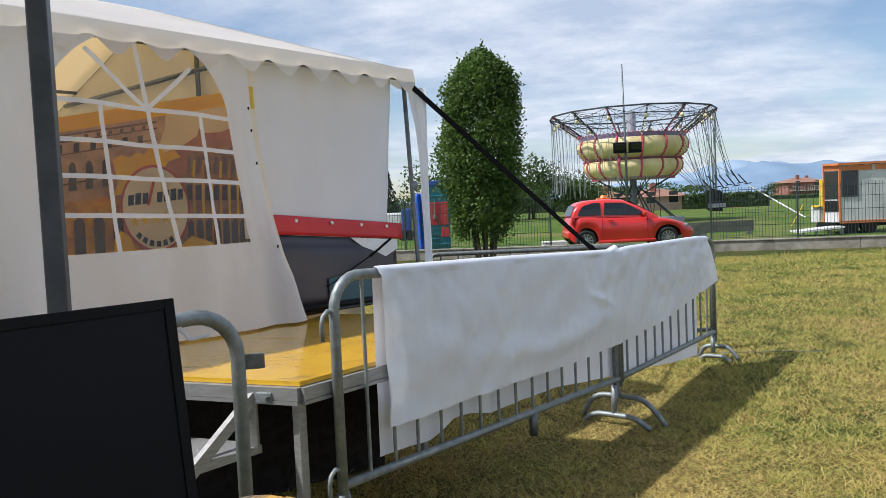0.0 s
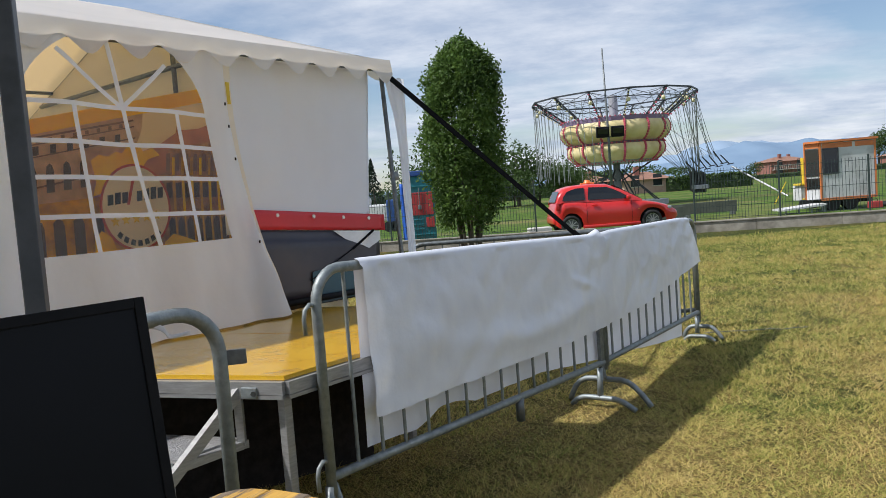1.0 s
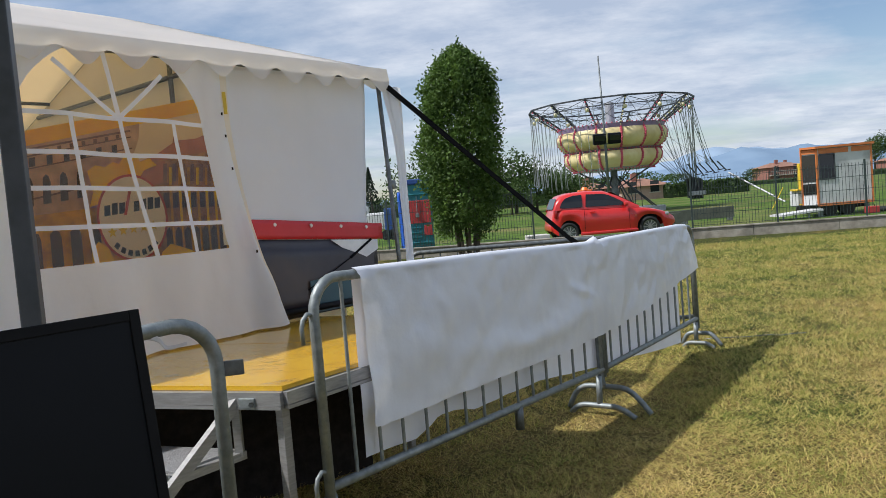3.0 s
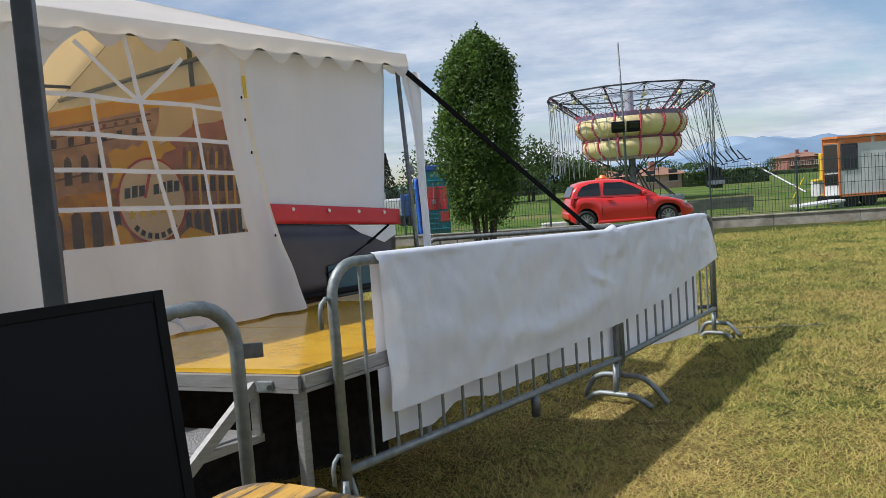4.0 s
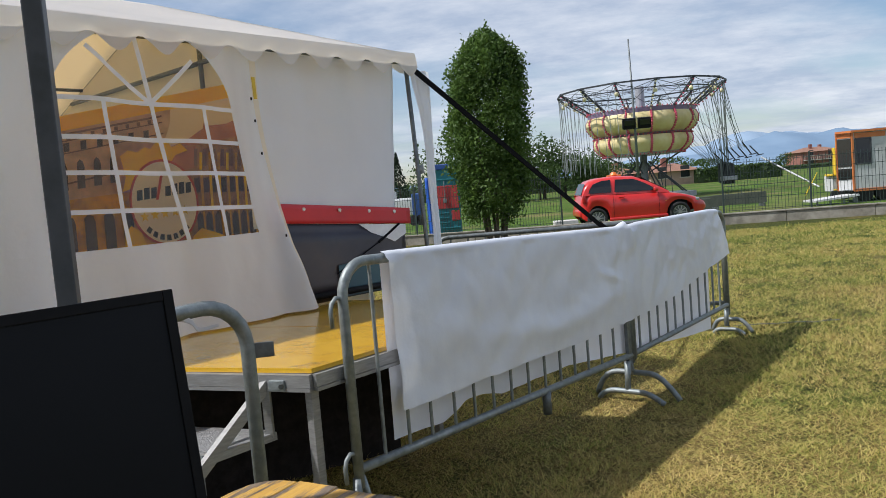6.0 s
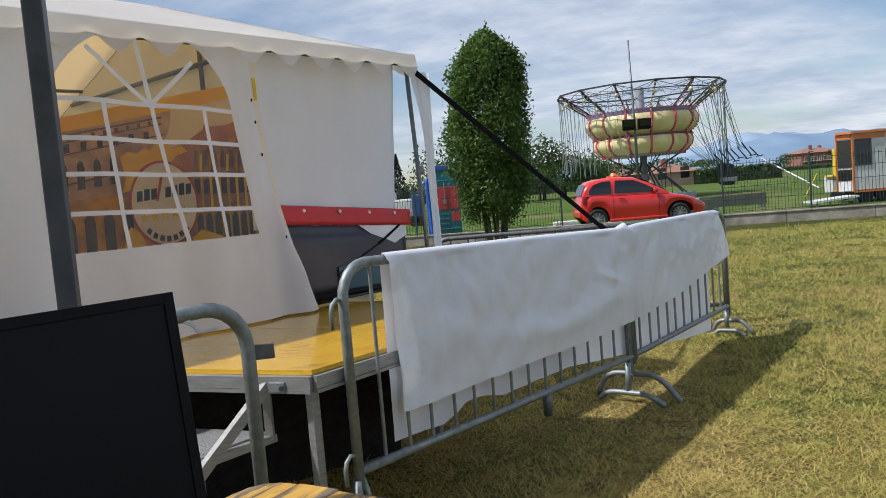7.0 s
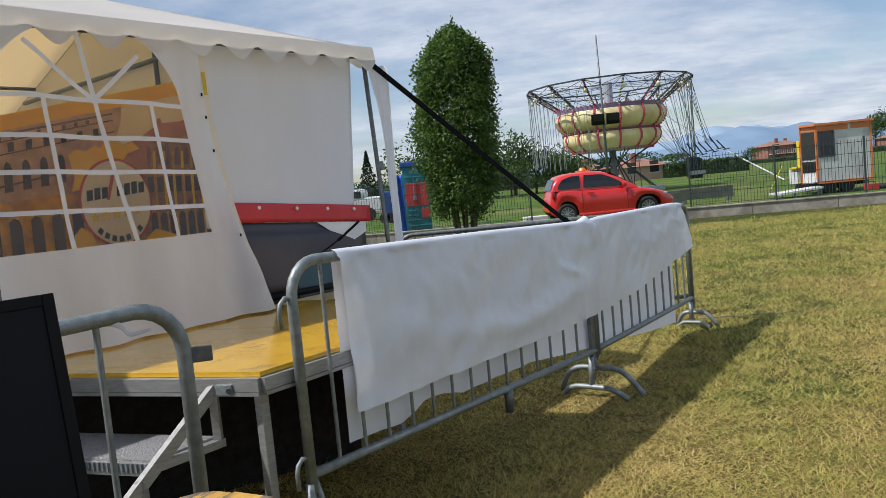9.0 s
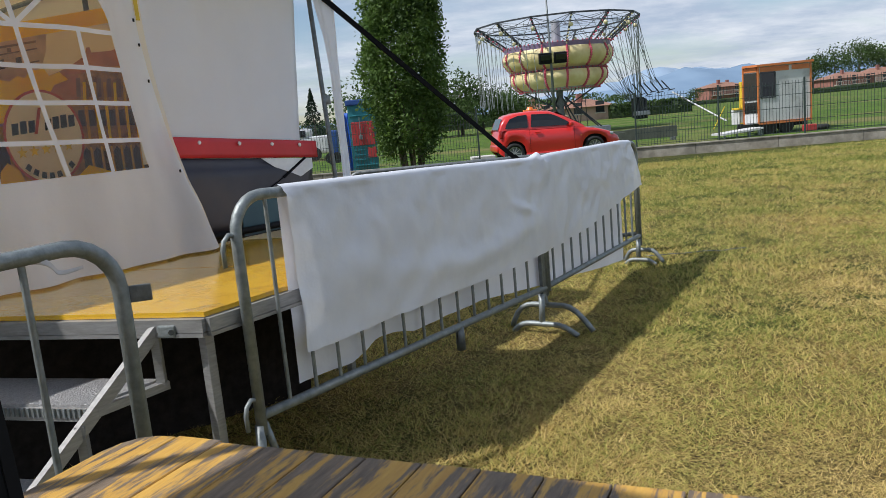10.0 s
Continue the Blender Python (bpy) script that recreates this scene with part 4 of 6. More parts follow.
        poly("gold_bay", [(s + 0.038, 1.12 + t), (s + 0.054, 1.12 + t), (s + 0.06, 1.43 + t), (s + 0.042, 1.43 + t)], "amber")
    poly("gold_shape", [(0.24, 1.64), (0.28, 1.76), (0.25, 1.93), (0.32, 1.975), (0.40, 1.96), (0.47, 2.0), (0.52, 1.985), (0.57, 2.04), (0.68, 2.055), (0.71, 2.0), (0.80, 2.03), (0.86, 1.97), (0.74, 1.93), (0.68, 1.85), (0.56, 1.84), (0.49, 1.77), (0.43, 1.76), (0.39, 1.69), (0.31, 1.66)], "gold")
    poly("gold_patch", [(0.80, 1.10), (0.83, 1.22), (0.92, 1.285), (1.02, 1.25), (1.12, 1.21), (1.22, 1.12), (1.22, 0.9), (0.8, 0.9)], "gold")
    poly("gold_patch", [(0.20, 1.10), (0.22, 1.30), (0.28, 1.36), (0.36, 1.30), (0.42, 1.12)], "gold")
    c = (0.60, 1.533)
    ell = lambda rx, rz, k=40: [(c[0] + rx * math.cos(6.2832 * i / k), c[1] + rz * math.sin(6.2832 * i / k)) for i in range(k)]
    poly("emblem_ring", ell(0.315, 0.365), "ring")
    poly("emblem_disc", ell(0.295, 0.345), "pale")
    # the emblem's lines as plain bars
    for k in range(8):
        x, hgt = 0.35 + 0.064 * k, (0.085, 0.095, 0.09, 0.10, 0.085, 0.095, 0.10, 0.09)[k]
        if k != 3:
            poly("emblem_bar", [(x, 1.56 + 0.09 * (x - 0.35)), (x + 0.05, 1.565 + 0.09 * (x - 0.35)), (x + 0.058, 1.565 + hgt + 0.09 * (x - 0.35)), (x + 0.008, 1.56 + hgt + 0.09 * (x - 0.35))], "ink")
    poly("emblem_notch", [(0.515, 1.56), (0.54, 1.56), (0.60, 1.76), (0.575, 1.76)], "ring")
    for k in range(5):
        x, z, r1 = 0.40 + 0.092 * k, 1.425 + 0.008 * k, 0.048
        poly("emblem_star", [(x + (r1 if i % 2 == 0 else r1 * 0.42) * 0.9 * math.sin(0.6283 * i), z + (r1 if i % 2 == 0 else r1 * 0.42) * math.cos(0.6283 * i)) for i in range(10)], "star")
    for k in range(7):
        t0 = 3.9 + 0.24 * k
        poly("emblem_bar", [(c[0] + q * 0.295 * math.cos(t0 + o), c[1] + q * 0.345 * math.sin(t0 + o)) for q, o in ((0.80, 0), (0.94, 0), (0.94, 0.15), (0.80, 0.15))], "ink")


build_backdrop()


# ---- pole, television, table ----
def build_near():
    th = thing("support_pole", "dark grey square metal pole of a neighbouring shelter", "pole")
    bm = bmesh.new()
    box(bm, (-0.025, -0.025, 0.0), (0.025, 0.025, 3.0), 0.004, Matrix.Translation((-1.015, 2.0, 0)) @ Matrix.Rotation(0.25, 4, "Z"))
    part("shaft", bm, M["pole"], th)
    bm = bmesh.new()
    box(bm, (-0.09, -0.09, 0), (0.09, 0.09, 0.012), 0.003, Matrix.Translation((-1.015, 2.0, 0)))
    part("base_plate", bm, M["pole"], th)
    # unseen canopy added to cast the table's shade, set square to the marquee
    cp = thing("unseen_shade_canopy", "unseen grey canopy on four posts, added to shade the table", "canopy")
    c0 = Vector((-1.53, 1.46, 0))
    quad = [c0, c0 + TN * 3.0, c0 + TN * 3.0 - TU * 3.0, c0 - TU * 3.0]
    part("canvas_roof", cloth(lambda a, b: quad[0].lerp(quad[1], a).lerp(quad[3].lerp(quad[2], a), b) + Vector((0, 0, 2.6 + 0.5 * min(a, 1 - a, b, 1 - b))), 12, 12, 0.004), M["canvas"], cp, smooth=True)
    for q in quad:
        bm = bmesh.new()
        inward = (quad[0].lerp(quad[2], 0.5) - q).normalized() * 0.05
        box(bm, (-0.02, -0.02, 0), (0.02, 0.02, 2.62), 0.003, Matrix.Translation(q + inward))
        part("post", bm, M["pole"], cp)
    # television, standing on the table
    tv = thing("television", "black flat-screen television standing on the wooden table", "television")
    x = Vector((-0.69, -0.73, 0)).normalized()
    right = Vector((-0.368, 1.0, 0))
    ny = Vector((-x.y, x.x, 0))
    if ny.dot(Vector((0, 0, 0)) - right) < 0:
        ny = -ny
    m = Matrix((( -x.x, ny.x, 0, right.x), (-x.y, ny.y, 0, right.y), (0, 0, 1, 0), (0, 0, 0, 1)))
    W, H, zb = 0.92, 0.535, 0.785
    m = m @ Matrix.Translation((0, 0, 1.32)) @ Matrix.Rotation(radians(7.0), 4, "X") @ Matrix.Translation((0, 0, -1.32))
    bm = bmesh.new()
    box(bm, (-W, -0.04, zb), (0, -0.004, zb + H), 0.008, m)
    part("case", bm, M["black"], tv)
    bm = bmesh.new()
    for lo, hi in (((-W, -0.006, zb), (-W + 0.014, 0.002, zb + H)), ((-0.014, -0.006, zb), (0, 0.002, zb + H)), ((-W + 0.014, -0.006, zb + H - 0.014), (-0.014, 0.002, zb + H)), ((-W + 0.014, -0.006, zb), (-0.014, 0.002, zb + 0.022))):
        box(bm, lo, hi, 0.0015, m)
    part("bezel", bm, M["black"], tv)
    bm = bmesh.new()
    box(bm, (-W + 0.014, -0.005, zb + 0.022), (-0.014, -0.001, zb + H - 0.014), 0, m)
    part("screen", bm, M["screen"], tv)
    bm = bmesh.new()
    box(bm, (-W / 2 - 0.05, -0.04, 0.765), (-W / 2 + 0.05, -0.01, zb + 0.02), 0.004, m)
    part("neck", bm, M["black"], tv)
    bm = bmesh.new()
    box(bm, (-W / 2 - 0.24, -0.14, 0.757), (-W / 2 + 0.24, 0.09, 0.770), 0.005, m)
    part("stand", bm, M["black"], tv)
    # table of worn planks
    tb = thing("plank_table", "weathered plank table with flaking yellow paint", "table")
    e1, e2 = Vector((0.873, -0.487, 0)), Vector((-0.487, -0.873, 0))
    corner = Vector((-0.515, 1.85, 0))
    nt_m = bpy.data.materials.new("flaking_yellow_wood")
    M["table"] = table_material(nt_m)
    w = 0.118
    for k in range(12):
        bm = bmesh.new()
        o = corner + e1 * (k * w)
        back = 0.012 * wob(k * 1.7, 3.3)
        g = Matrix(((e1.x, e2.x, 0, o.x), (e1.y, e2.y, 0, o.y), (0, 0, 1, 0), (0, 0, 0, 1)))
        if k == 0:
            pts = [(0.002, 0.10), (0.012, 0.055), (0.035, 0.022), (0.07, 0.004), (w - 0.002, 0.0), (w - 0.002, 1.8), (0.002, 1.8)]
        else:
            pts = [(0.0015, back), (w - 0.0015, back), (w - 0.0015, 1.8), (0.0015, 1.8)]
        slab(bm, [g @ Vector((*p, 0.728 + 0.0015 * wob(k * 2.3, 1.1))) for p in pts], (0, 0, 0.028))
        bmesh.ops.bevel(bm, geom=[e for e in bm.edges if all(v.co.z > 0.74 for v in e.verts)], offset=0.002, segments=1, affect="EDGES")
        part("plank", bm, M["table"], tb)
    gm = Matrix(((e1.x, e2.x, 0, corner.x), (e1.y, e2.y, 0, corner.y), (0, 0, 1, 0), (0, 0, 0, 1)))
    for y in (0.25, 1.5):
        bm = bmesh.new()
        box(bm, (0.03, y, 0.68), (1.38, y + 0.05, 0.727), 0.003, gm)
        part("batten", bm, M["table"], tb)
        for x0 in (0.12, 1.24):
            bm = bmesh.new()
            box(bm, (x0, y, 0), (x0 + 0.05, y + 0.05, 0.68), 0.004, gm)
            part("leg", bm, M["galv_dark"], tb)


def table_material(m):
    m.use_nodes = True
    nt = m.node_tree
    n, l = nt.nodes.new, nt.links.new
    bs = nt.nodes["Principled BSDF"]
    bs.inputs["Roughness"].default_value = 0.6
    co, mp, oi = n("ShaderNodeTexCoord"), n("ShaderNodeMapping"), n("ShaderNodeObjectInfo")
    ro = n("ShaderNodeMapping")
    ro.inputs["Rotation"].default_value = (0, 0, -math.atan2(-0.873, -0.487))
    mp.inputs["Scale"].default_value = (1.0, 7.0, 4.0)
    l(co.outputs["Object"], ro.inputs[0]); l(ro.outputs[0], mp.inputs[0])
    sh = n("ShaderNodeCombineXYZ")
    l(oi.outputs["Random"], sh.inputs[2]); l(sh.outputs[0], mp.inputs["Location"])
    def ramp(scale, detail, a, b, ca, cb):
        x, r = n("ShaderNodeTexNoise"), n("ShaderNodeValToRGB")
        x.inputs["Scale"].default_value, x.inputs["Detail"].default_value, x.inputs["Roughness"].default_value = scale, detail, 0.7
        l(mp.outputs[0], x.inputs["Vector"])
        r.color_ramp.elements[0].position, r.color_ramp.elements[1].position = a, b
        r.color_ramp.elements[0].color, r.color_ramp.elements[1].color = (*ca, 1), (*cb, 1)
        l(x.outputs["Fac"], r.inputs[0])
        return x, r
    _, wood = ramp(9, 8, 0.3, 0.7, (0.07, 0.05, 0.035), (0.24, 0.18, 0.12))
    _, paint = ramp(5, 6, 0.3, 0.7, (0.42, 0.22, 0.035), (0.62, 0.37, 0.07))
    fl, flake = ramp(3.2, 12, 0.47, 0.53, (0, 0, 0), (1, 1, 1))
    mx = n("ShaderNodeMix"); mx.data_type = "RGBA"
    l(flake.outputs[0], mx.inputs["Factor"]); l(wood.outputs[0], mx.inputs["A"]); l(paint.outputs[0], mx.inputs["B"])
    l(mx.outputs["Result"], bs.inputs["Base Color"])
    bu = n("ShaderNodeBump")
    bu.inputs["Strength"].default_value, bu.inputs["Distance"].default_value = 0.5, 0.004
    gr, _ = ramp(22, 6, 0, 1, (0, 0, 0), (1, 1, 1))
    l(gr.outputs["Fac"], bu.inputs["Height"]); l(bu.outputs[0], bs.inputs["Normal"])
    return m


build_near()


# ---- low wall and fence ----
def on_wall(t):
    return WALL_A + WALL_D * t


M["concrete"] = mat("old_concrete", (0.38, 0.35, 0.29), (0.22, 0.20, 0.16), rough=0.9, scale=4, bump=0.4, bump_scale=30, dirt=(0.13, 0.12, 0.10), dirt_scale=1.4, dirt_lo=0.5, dirt_hi=0.75)
M["fence"] = mat("green_fence_wire", (0.035, 0.055, 0.05), (0.025, 0.04, 0.035), rough=0.5, scale=20)
GATE = (13.1, 16.5)    # stretch of the wall left open beside the car


def build_wall():
    th = thing("boundary_wall", "low weathered concrete wall along the edge of the lawn", "wall", kind="structure")
    turn = Matrix.Rotation(math.atan2(WALL_D.y, WALL_D.x), 4, "Z")
    t = 0.0
    while t < 36.0:
        w = min(2.0, 36.0 - t)
        if not (GATE[0] < t + w * 0.5 < GATE[1]):
            bm = bmesh.new()
            box(bm, (0.004, -0.09, -0.1), (w - 0.004, 0.09, 0.255 + 0.006 * wob(t, 0.4)), 0.012, Matrix.Translation(on_wall(t)) @ turn)
            part("wall_block", bm, M["concrete"], th)
            bm = bmesh.new()
            box(bm, (0.002, -0.115, 0.255), (w - 0.002, 0.115, 0.29), 0.008, Matrix.Translation(on_wall(t)) @ turn)
            part("coping", bm, M["concrete"], th)
        t += w


def build_fence():
    th = thing("mesh_fence", "dark green welded mesh fence on the low wall", "fence", kind="structure")
    turn = Matrix.Rotation(math.atan2(WALL_D.y, WALL_D.x), 4, "Z")
    pitch = 2.06
    bm = bmesh.new()
    for k in range(1, 27):
        beam(bm, (0.078 * k - 0.02, 0, 0.02), (0.078 * k - 0.02, 0, 1.34), 0.009, 0.009, (0, 1, 0))
    for z in (0.06, 0.36, 0.68, 1.0, 1.27):
        beam(bm, (0, 0.008, z), (pitch, 0.008, z), 0.009, 0.012)
    panel = finish("mesh_panel", bm, M["fence"])
    bm = bmesh.new()
    box(bm, (-0.022, -0.022, 0), (0.022, 0.022, 1.40), 0.004)
    post = finish("fence_post", bm, M["fence"])
    t = 16.54 - pitch * 8
    while t < 36:
        if not (GATE[0] < t < GATE[1] - 0.05):
            m = Matrix.Translation(on_wall(t) + Vector((0, 0, 0.285))) @ turn
            shared("fence_post", post, th, m)
            if not (GATE[0] < t + pitch / 2 < GATE[1]):
                shared("mesh_panel", panel, th, m)
        t += pitch


build_wall()
build_fence()


# ---- foliage ----
def leaf_mat(name, a, b):
    return mat(name, a, b, rough=0.55, scale=3.0, spec=0.3, through_light=0.38, dirt=tuple(c * 0.6 for c in b), dirt_scale=1.2, dirt_lo=0.5, dirt_hi=0.7)


M["leaf"] = leaf_mat("hornbeam_leaf", (0.13, 0.215, 0.042), (0.055, 0.11, 0.022))
M["leaf_far"] = leaf_mat("far_leaf", (0.085, 0.14, 0.035), (0.05, 0.09, 0.025))
M["leaf_dark"] = leaf_mat("conifer_needle", (0.025, 0.05, 0.025), (0.014, 0.03, 0.016))
M["bark"] = mat("bark", (0.12, 0.10, 0.075), (0.06, 0.05, 0.04), rough=0.9, scale=9, bump=0.5, stretch=(1, 1, 0.2))


def leaves(name, centres, size, material, parent, rng):
    """Many small bent leaf quads at the given places."""
    k = len(centres)
    c = np.asarray(centres)
    d1 = rng.normal(size=(k, 3)); d1 /= np.linalg.norm(d1, axis=1)[:, None]
    d2 = np.cross(d1, rng.normal(size=(k, 3))); d2 /= np.linalg.norm(d2, axis=1)[:, None]
    s = size * (0.6 + 0.8 * rng.random(k))[:, None]
    v = np.stack([c - d1 * s, c + d2 * s * 0.45 + 0.1 * s * d1, c + d1 * s, c - d2 * s * 0.45 - 0.05 * s], axis=1)
    me = bpy.data.meshes.new(name)
    me.from_pydata(v.reshape(-1, 3).tolist(), [], np.arange(4 * k).reshape(k, 4).tolist())
    me.materials.append(material)
    ob = new(name, me)
    ob.parent = parent
    return ob


def build_hornbeam():
    th = thing("hornbeam_tree", "dense columnar hornbeam tree with several thin stems", "tree")
    rng = np.random.default_rng(11)
    X, Y = 1.03, 17.5
    prof = [(0.35, 0.26), (0.6, 0.45), (1.25, 0.70), (1.9, 0.80), (3.0, 0.82), (3.6, 0.80), (4.1, 0.74), (4.35, 0.62), (4.55, 0.44), (4.8, 0.22), (5.0, 0.05)]
    pts = []
    # upright sprays: each a bundle of leaves round a rising twig
    for i in range(700):
        a, z0 = rng.random() * 6.283, 0.55 + 4.0 * rng.random() ** 0.75
        f = 0.4 + 0.6 * rng.random() ** 0.45
        L = min(0.3 + 0.65 * rng.random() ** 2, 4.72 - z0 + 0.35 * rng.random())
        for j in range(68):
            h = rng.random()
            z = z0 + L * h
            r = lerp(prof, z) * (f + 0.10 * h) * (1 + 0.10 * math.sin(a * 5 + z * 2.3) + 0.16 * wob(a * 2.2, z * 1.9, 4.0))
            s = 0.05 + 0.07 * (1 - h)
            pts.append((X + 0.03 * (z - 2.5) + r * math.cos(a) + rng.normal() * s, Y + r * math.sin(a) + rng.normal() * s, z + rng.normal() * 0.04))
    for i in range(44):
        a, z0 = rng.random() * 6.283, 2.8 + 1.75 * rng.random()
        r = lerp(prof, z0) * (0.7 + 0.3 * rng.random())
        for j in range(18):
            pts.append((X + 0.04 * (z0 - 2.5) + r * math.cos(a) + rng.normal() * 0.03, Y + r * math.sin(a) + rng.normal() * 0.03, z0 + 0.035 * j))
    for i in range(60):
        pts.append((X - 1.15 + 0.30 * rng.random(), Y - 0.3 + rng.normal() * 0.08, 2.55 + rng.normal() * 0.07))
    leaves("crown", pts, 0.042, M["leaf"], th, rng)
    for i in range(8):
        a = i * 0.785
        bm = bmesh.new()
        p = [(X + 0.16 * math.cos(a), Y + 0.16 * math.sin(a), -0.05)]
        for z in (0.5, 1.2, 2.2, 3.2):
            p.append((X + (0.16 + 0.14 * z) * math.cos(a + 0.1 * z), Y + (0.16 + 0.14 * z) * math.sin(a + 0.1 * z), z))
        tube(bm, p, [0.045, 0.038, 0.03, 0.02, 0.008], 7)
        part("stem", bm, M["bark"], th, smooth=True)


build_hornbeam()


def far_tree(label, x, y, h, w, seed, name="tree", material="leaf_far", n=700, base=0.15, conifer=False):
    th = thing(name, label, "tree", "far trees")
    rng = np.random.default_rng(seed)
    pts = []
    n = n * 2
    lobes = [(rng.normal() * 0.28 * w, rng.normal() * 0.2 * w, h * (base + 0.2 + (0.6 - base) * rng.random()), 0.25 + 0.25 * rng.random()) for _ in range(11)]
    for i in range(n):
        if conifer:
            z = rng.random() ** 1.3
            tier = 1 - 0.3 * ((z * 7) % 1.0)
            a, r = rng.random() * 6.283, w * 0.5 * (1 - z) * tier * (0.3 + 0.7 * rng.random() ** 0.5)
            pts.append((x + r * math.cos(a), y + r * math.sin(a), h * (base + (1 - base) * z) - 0.12 * r))
        else:
            lx, ly, lz, lr = lobes[i % 11]
            d = rng.normal(size=3); d *= (0.55 + 0.5 * rng.random()) / np.linalg.norm(d)
            pts.append((x + lx + d[0] * w * lr, y + ly + d[1] * w * lr, max(0.1, lz + d[2] * h * lr * 0.6)))
    leaves("crown", pts, max(w, h * 0.5) * (0.03 if conifer else 0.036), M[material], th, rng)
    bm = bmesh.new()
    tube(bm, [(x, y, -0.1), (x + 0.02 * h, y, h * 0.35), (x, y, h * 0.7)], [0.03 * h, 0.022 * h, 0.008 * h], 6)
    part("trunk", bm, M["bark"], th, smooth=True)


# ---- red car ----
M["car_red"] = mat("car_red_paint", (0.62, 0.025, 0.02), (0.58, 0.02, 0.018), rough=0.3, scale=2, coat=0.6)
M["car_glass"] = mat("car_window_glass", (0.012, 0.015, 0.018), (0.008, 0.01, 0.012), rough=0.04, spec=0.6)
M["tyre"] = mat("tyre_rubber", (0.02, 0.02, 0.02), rough=0.8, scale=30)
M["rim"] = mat("alloy_rim", (0.55, 0.55, 0.56), rough=0.3, metal=0.8)
M["orange"] = mat("orange_plastic", (0.80, 0.20, 0.02), (0.75, 0.16, 0.02), rough=0.4)
M["lamp_red"] = mat("rear_lamp_red", (0.45, 0.02, 0.02), rough=0.15)
M["lamp_clear"] = mat("head_lamp_clear", (0.55, 0.58, 0.60), rough=0.12, metal=0.4)


def build_car():
    X0, Y0 = 3.62, 23.15
    car = thing("red_car", "small shiny red three-door hatchback with an orange roof lamp", "car")
    stretch = [(0, 0.19), (0.66, 0.66), (3.05, 3.05), (3.74, 3.92)]     # short tail, long nose
    P = lambda x, y, z: Vector((X0 + lerp(stretch, x), Y0 + y, z))
    hood = [(0, 0.62), (0.06, 0.86), (0.14, 0.98), (0.4, 1.0), (1.5, 0.96), (2.45, 0.94), (2.75, 0.90), (3.2, 0.80), (3.52, 0.68), (3.70, 0.54), (3.74, 0.46)]
    low = [(0, 0.36), (0.2, 0.24), (0.6, 0.20), (3.2, 0.20), (3.55, 0.22), (3.74, 0.34)]
    wid = [(0, 0.60), (0.12, 0.70), (0.4, 0.78), (1.0, 0.80), (2.6, 0.80), (3.2, 0.76), (3.5, 0.66), (3.66, 0.52), (3.74, 0.40)]
    wheels = ((0.66, 0.315), (3.05, 0.315))
    xs = sorted({0.0, 0.03, 0.06, 0.1, 0.14, 0.2, 3.58, 3.63, 3.67, 3.70, 3.72, 3.74} | {round(0.2 + 0.07 * i, 3) for i in range(49) if 0.2 + 0.07 * i < 3.58})
    bm = bmesh.new()
    rows = []
    for x in xs:
        zt, zl, w = lerp(hood, x), lerp(low, x), lerp(wid, x)
        for wx, wr in wheels:      # wheel arches cut up into the flank
            if abs(x - wx) < wr + 0.05:
                zl = max(zl, 0.30 + math.sqrt(max(0, (wr + 0.05) ** 2 - (x - wx) ** 2)))
        zl = min(zl, zt - 0.04)
        sec = []
        for sgn in (-1, 1):
            half = [(0.0, zt + 0.03), (0.55, zt + 0.02), (0.88, zt - 0.01), (0.97, zt - 0.06 * (zt - zl)), (1.0, zl + 0.62 * (zt - zl)), (1.0, zl + 0.45 * (zt - zl)), (0.985, zl + 0.30 * (zt - zl)), (0.96, zl)]
            sec.append([P(x, sgn * w * a, z) for a, z in half])
        rows.append([bm.verts.new(v) for v in sec[0][::-1] + sec[1][1:]])
    for r, q in zip(rows, rows[1:]):
        for i in range(len(r) - 1):
            bm.faces.new((r[i], r[i + 1], q[i + 1], q[i]))
    bm.faces.new(rows[0]); bm.faces.new(rows[-1][::-1])
    part("body", bm, M["car_red"], car, smooth=True)
    # cabin: red roof and pillars with dark glass set in
    roofz = [(0.10, 0.98), (0.22, 1.22), (0.42, 1.38), (0.8, 1.45), (1.3, 1.475), (1.8, 1.44), (2.2, 1.28), (2.5, 1.10), (2.78, 0.93)]
    bm = bmesh.new()
    rows = []
    cx = [0.10, 0.16, 0.22, 0.3, 0.42, 0.6, 0.8, 1.05, 1.3, 1.55, 1.8, 2.0, 2.2, 2.35, 2.5, 2.65, 2.78]
    for x in cx:
        zt, w = lerp(roofz, x), 0.76
        zb = lerp(hood, x) - 0.02
        k = max(0.0, zt - zb)
        rows.append([bm.verts.new(P(x, sgn * yy, zz)) for sgn, yy, zz in ((-1, w, zb), (-1, w - 0.10 * k, zb + 0.5 * k), (-1, w - 0.24 * k, zb + 0.92 * k), (-1, w * 0.5, zt + 0.012), (1, w * 0.5, zt + 0.012), (1, w - 0.24 * k, zb + 0.92 * k), (1, w - 0.10 * k, zb + 0.5 * k), (1, w, zb))])
    for r, q in zip(rows, rows[1:]):
        for i in range(7):
            bm.faces.new((r[i], r[i + 1], q[i + 1], q[i]))
    part("cabin", bm, M["car_red"], car, smooth=True)
    # windscreen and tailgate glass
    def side(x, z, o=0.0):
        zt, zb = lerp(roofz, x), lerp(hood, x) - 0.02
        k = max(0.001, zt - zb)
        f = min(1, max(0, (z - zb) / k))
        y = 0.76 - (0.20 * k * f if f < 0.5 else 0.10 * k + (f - 0.5) / 0.42 * 0.14 * k)
        return P(x, -y - 0.006 - o, z)
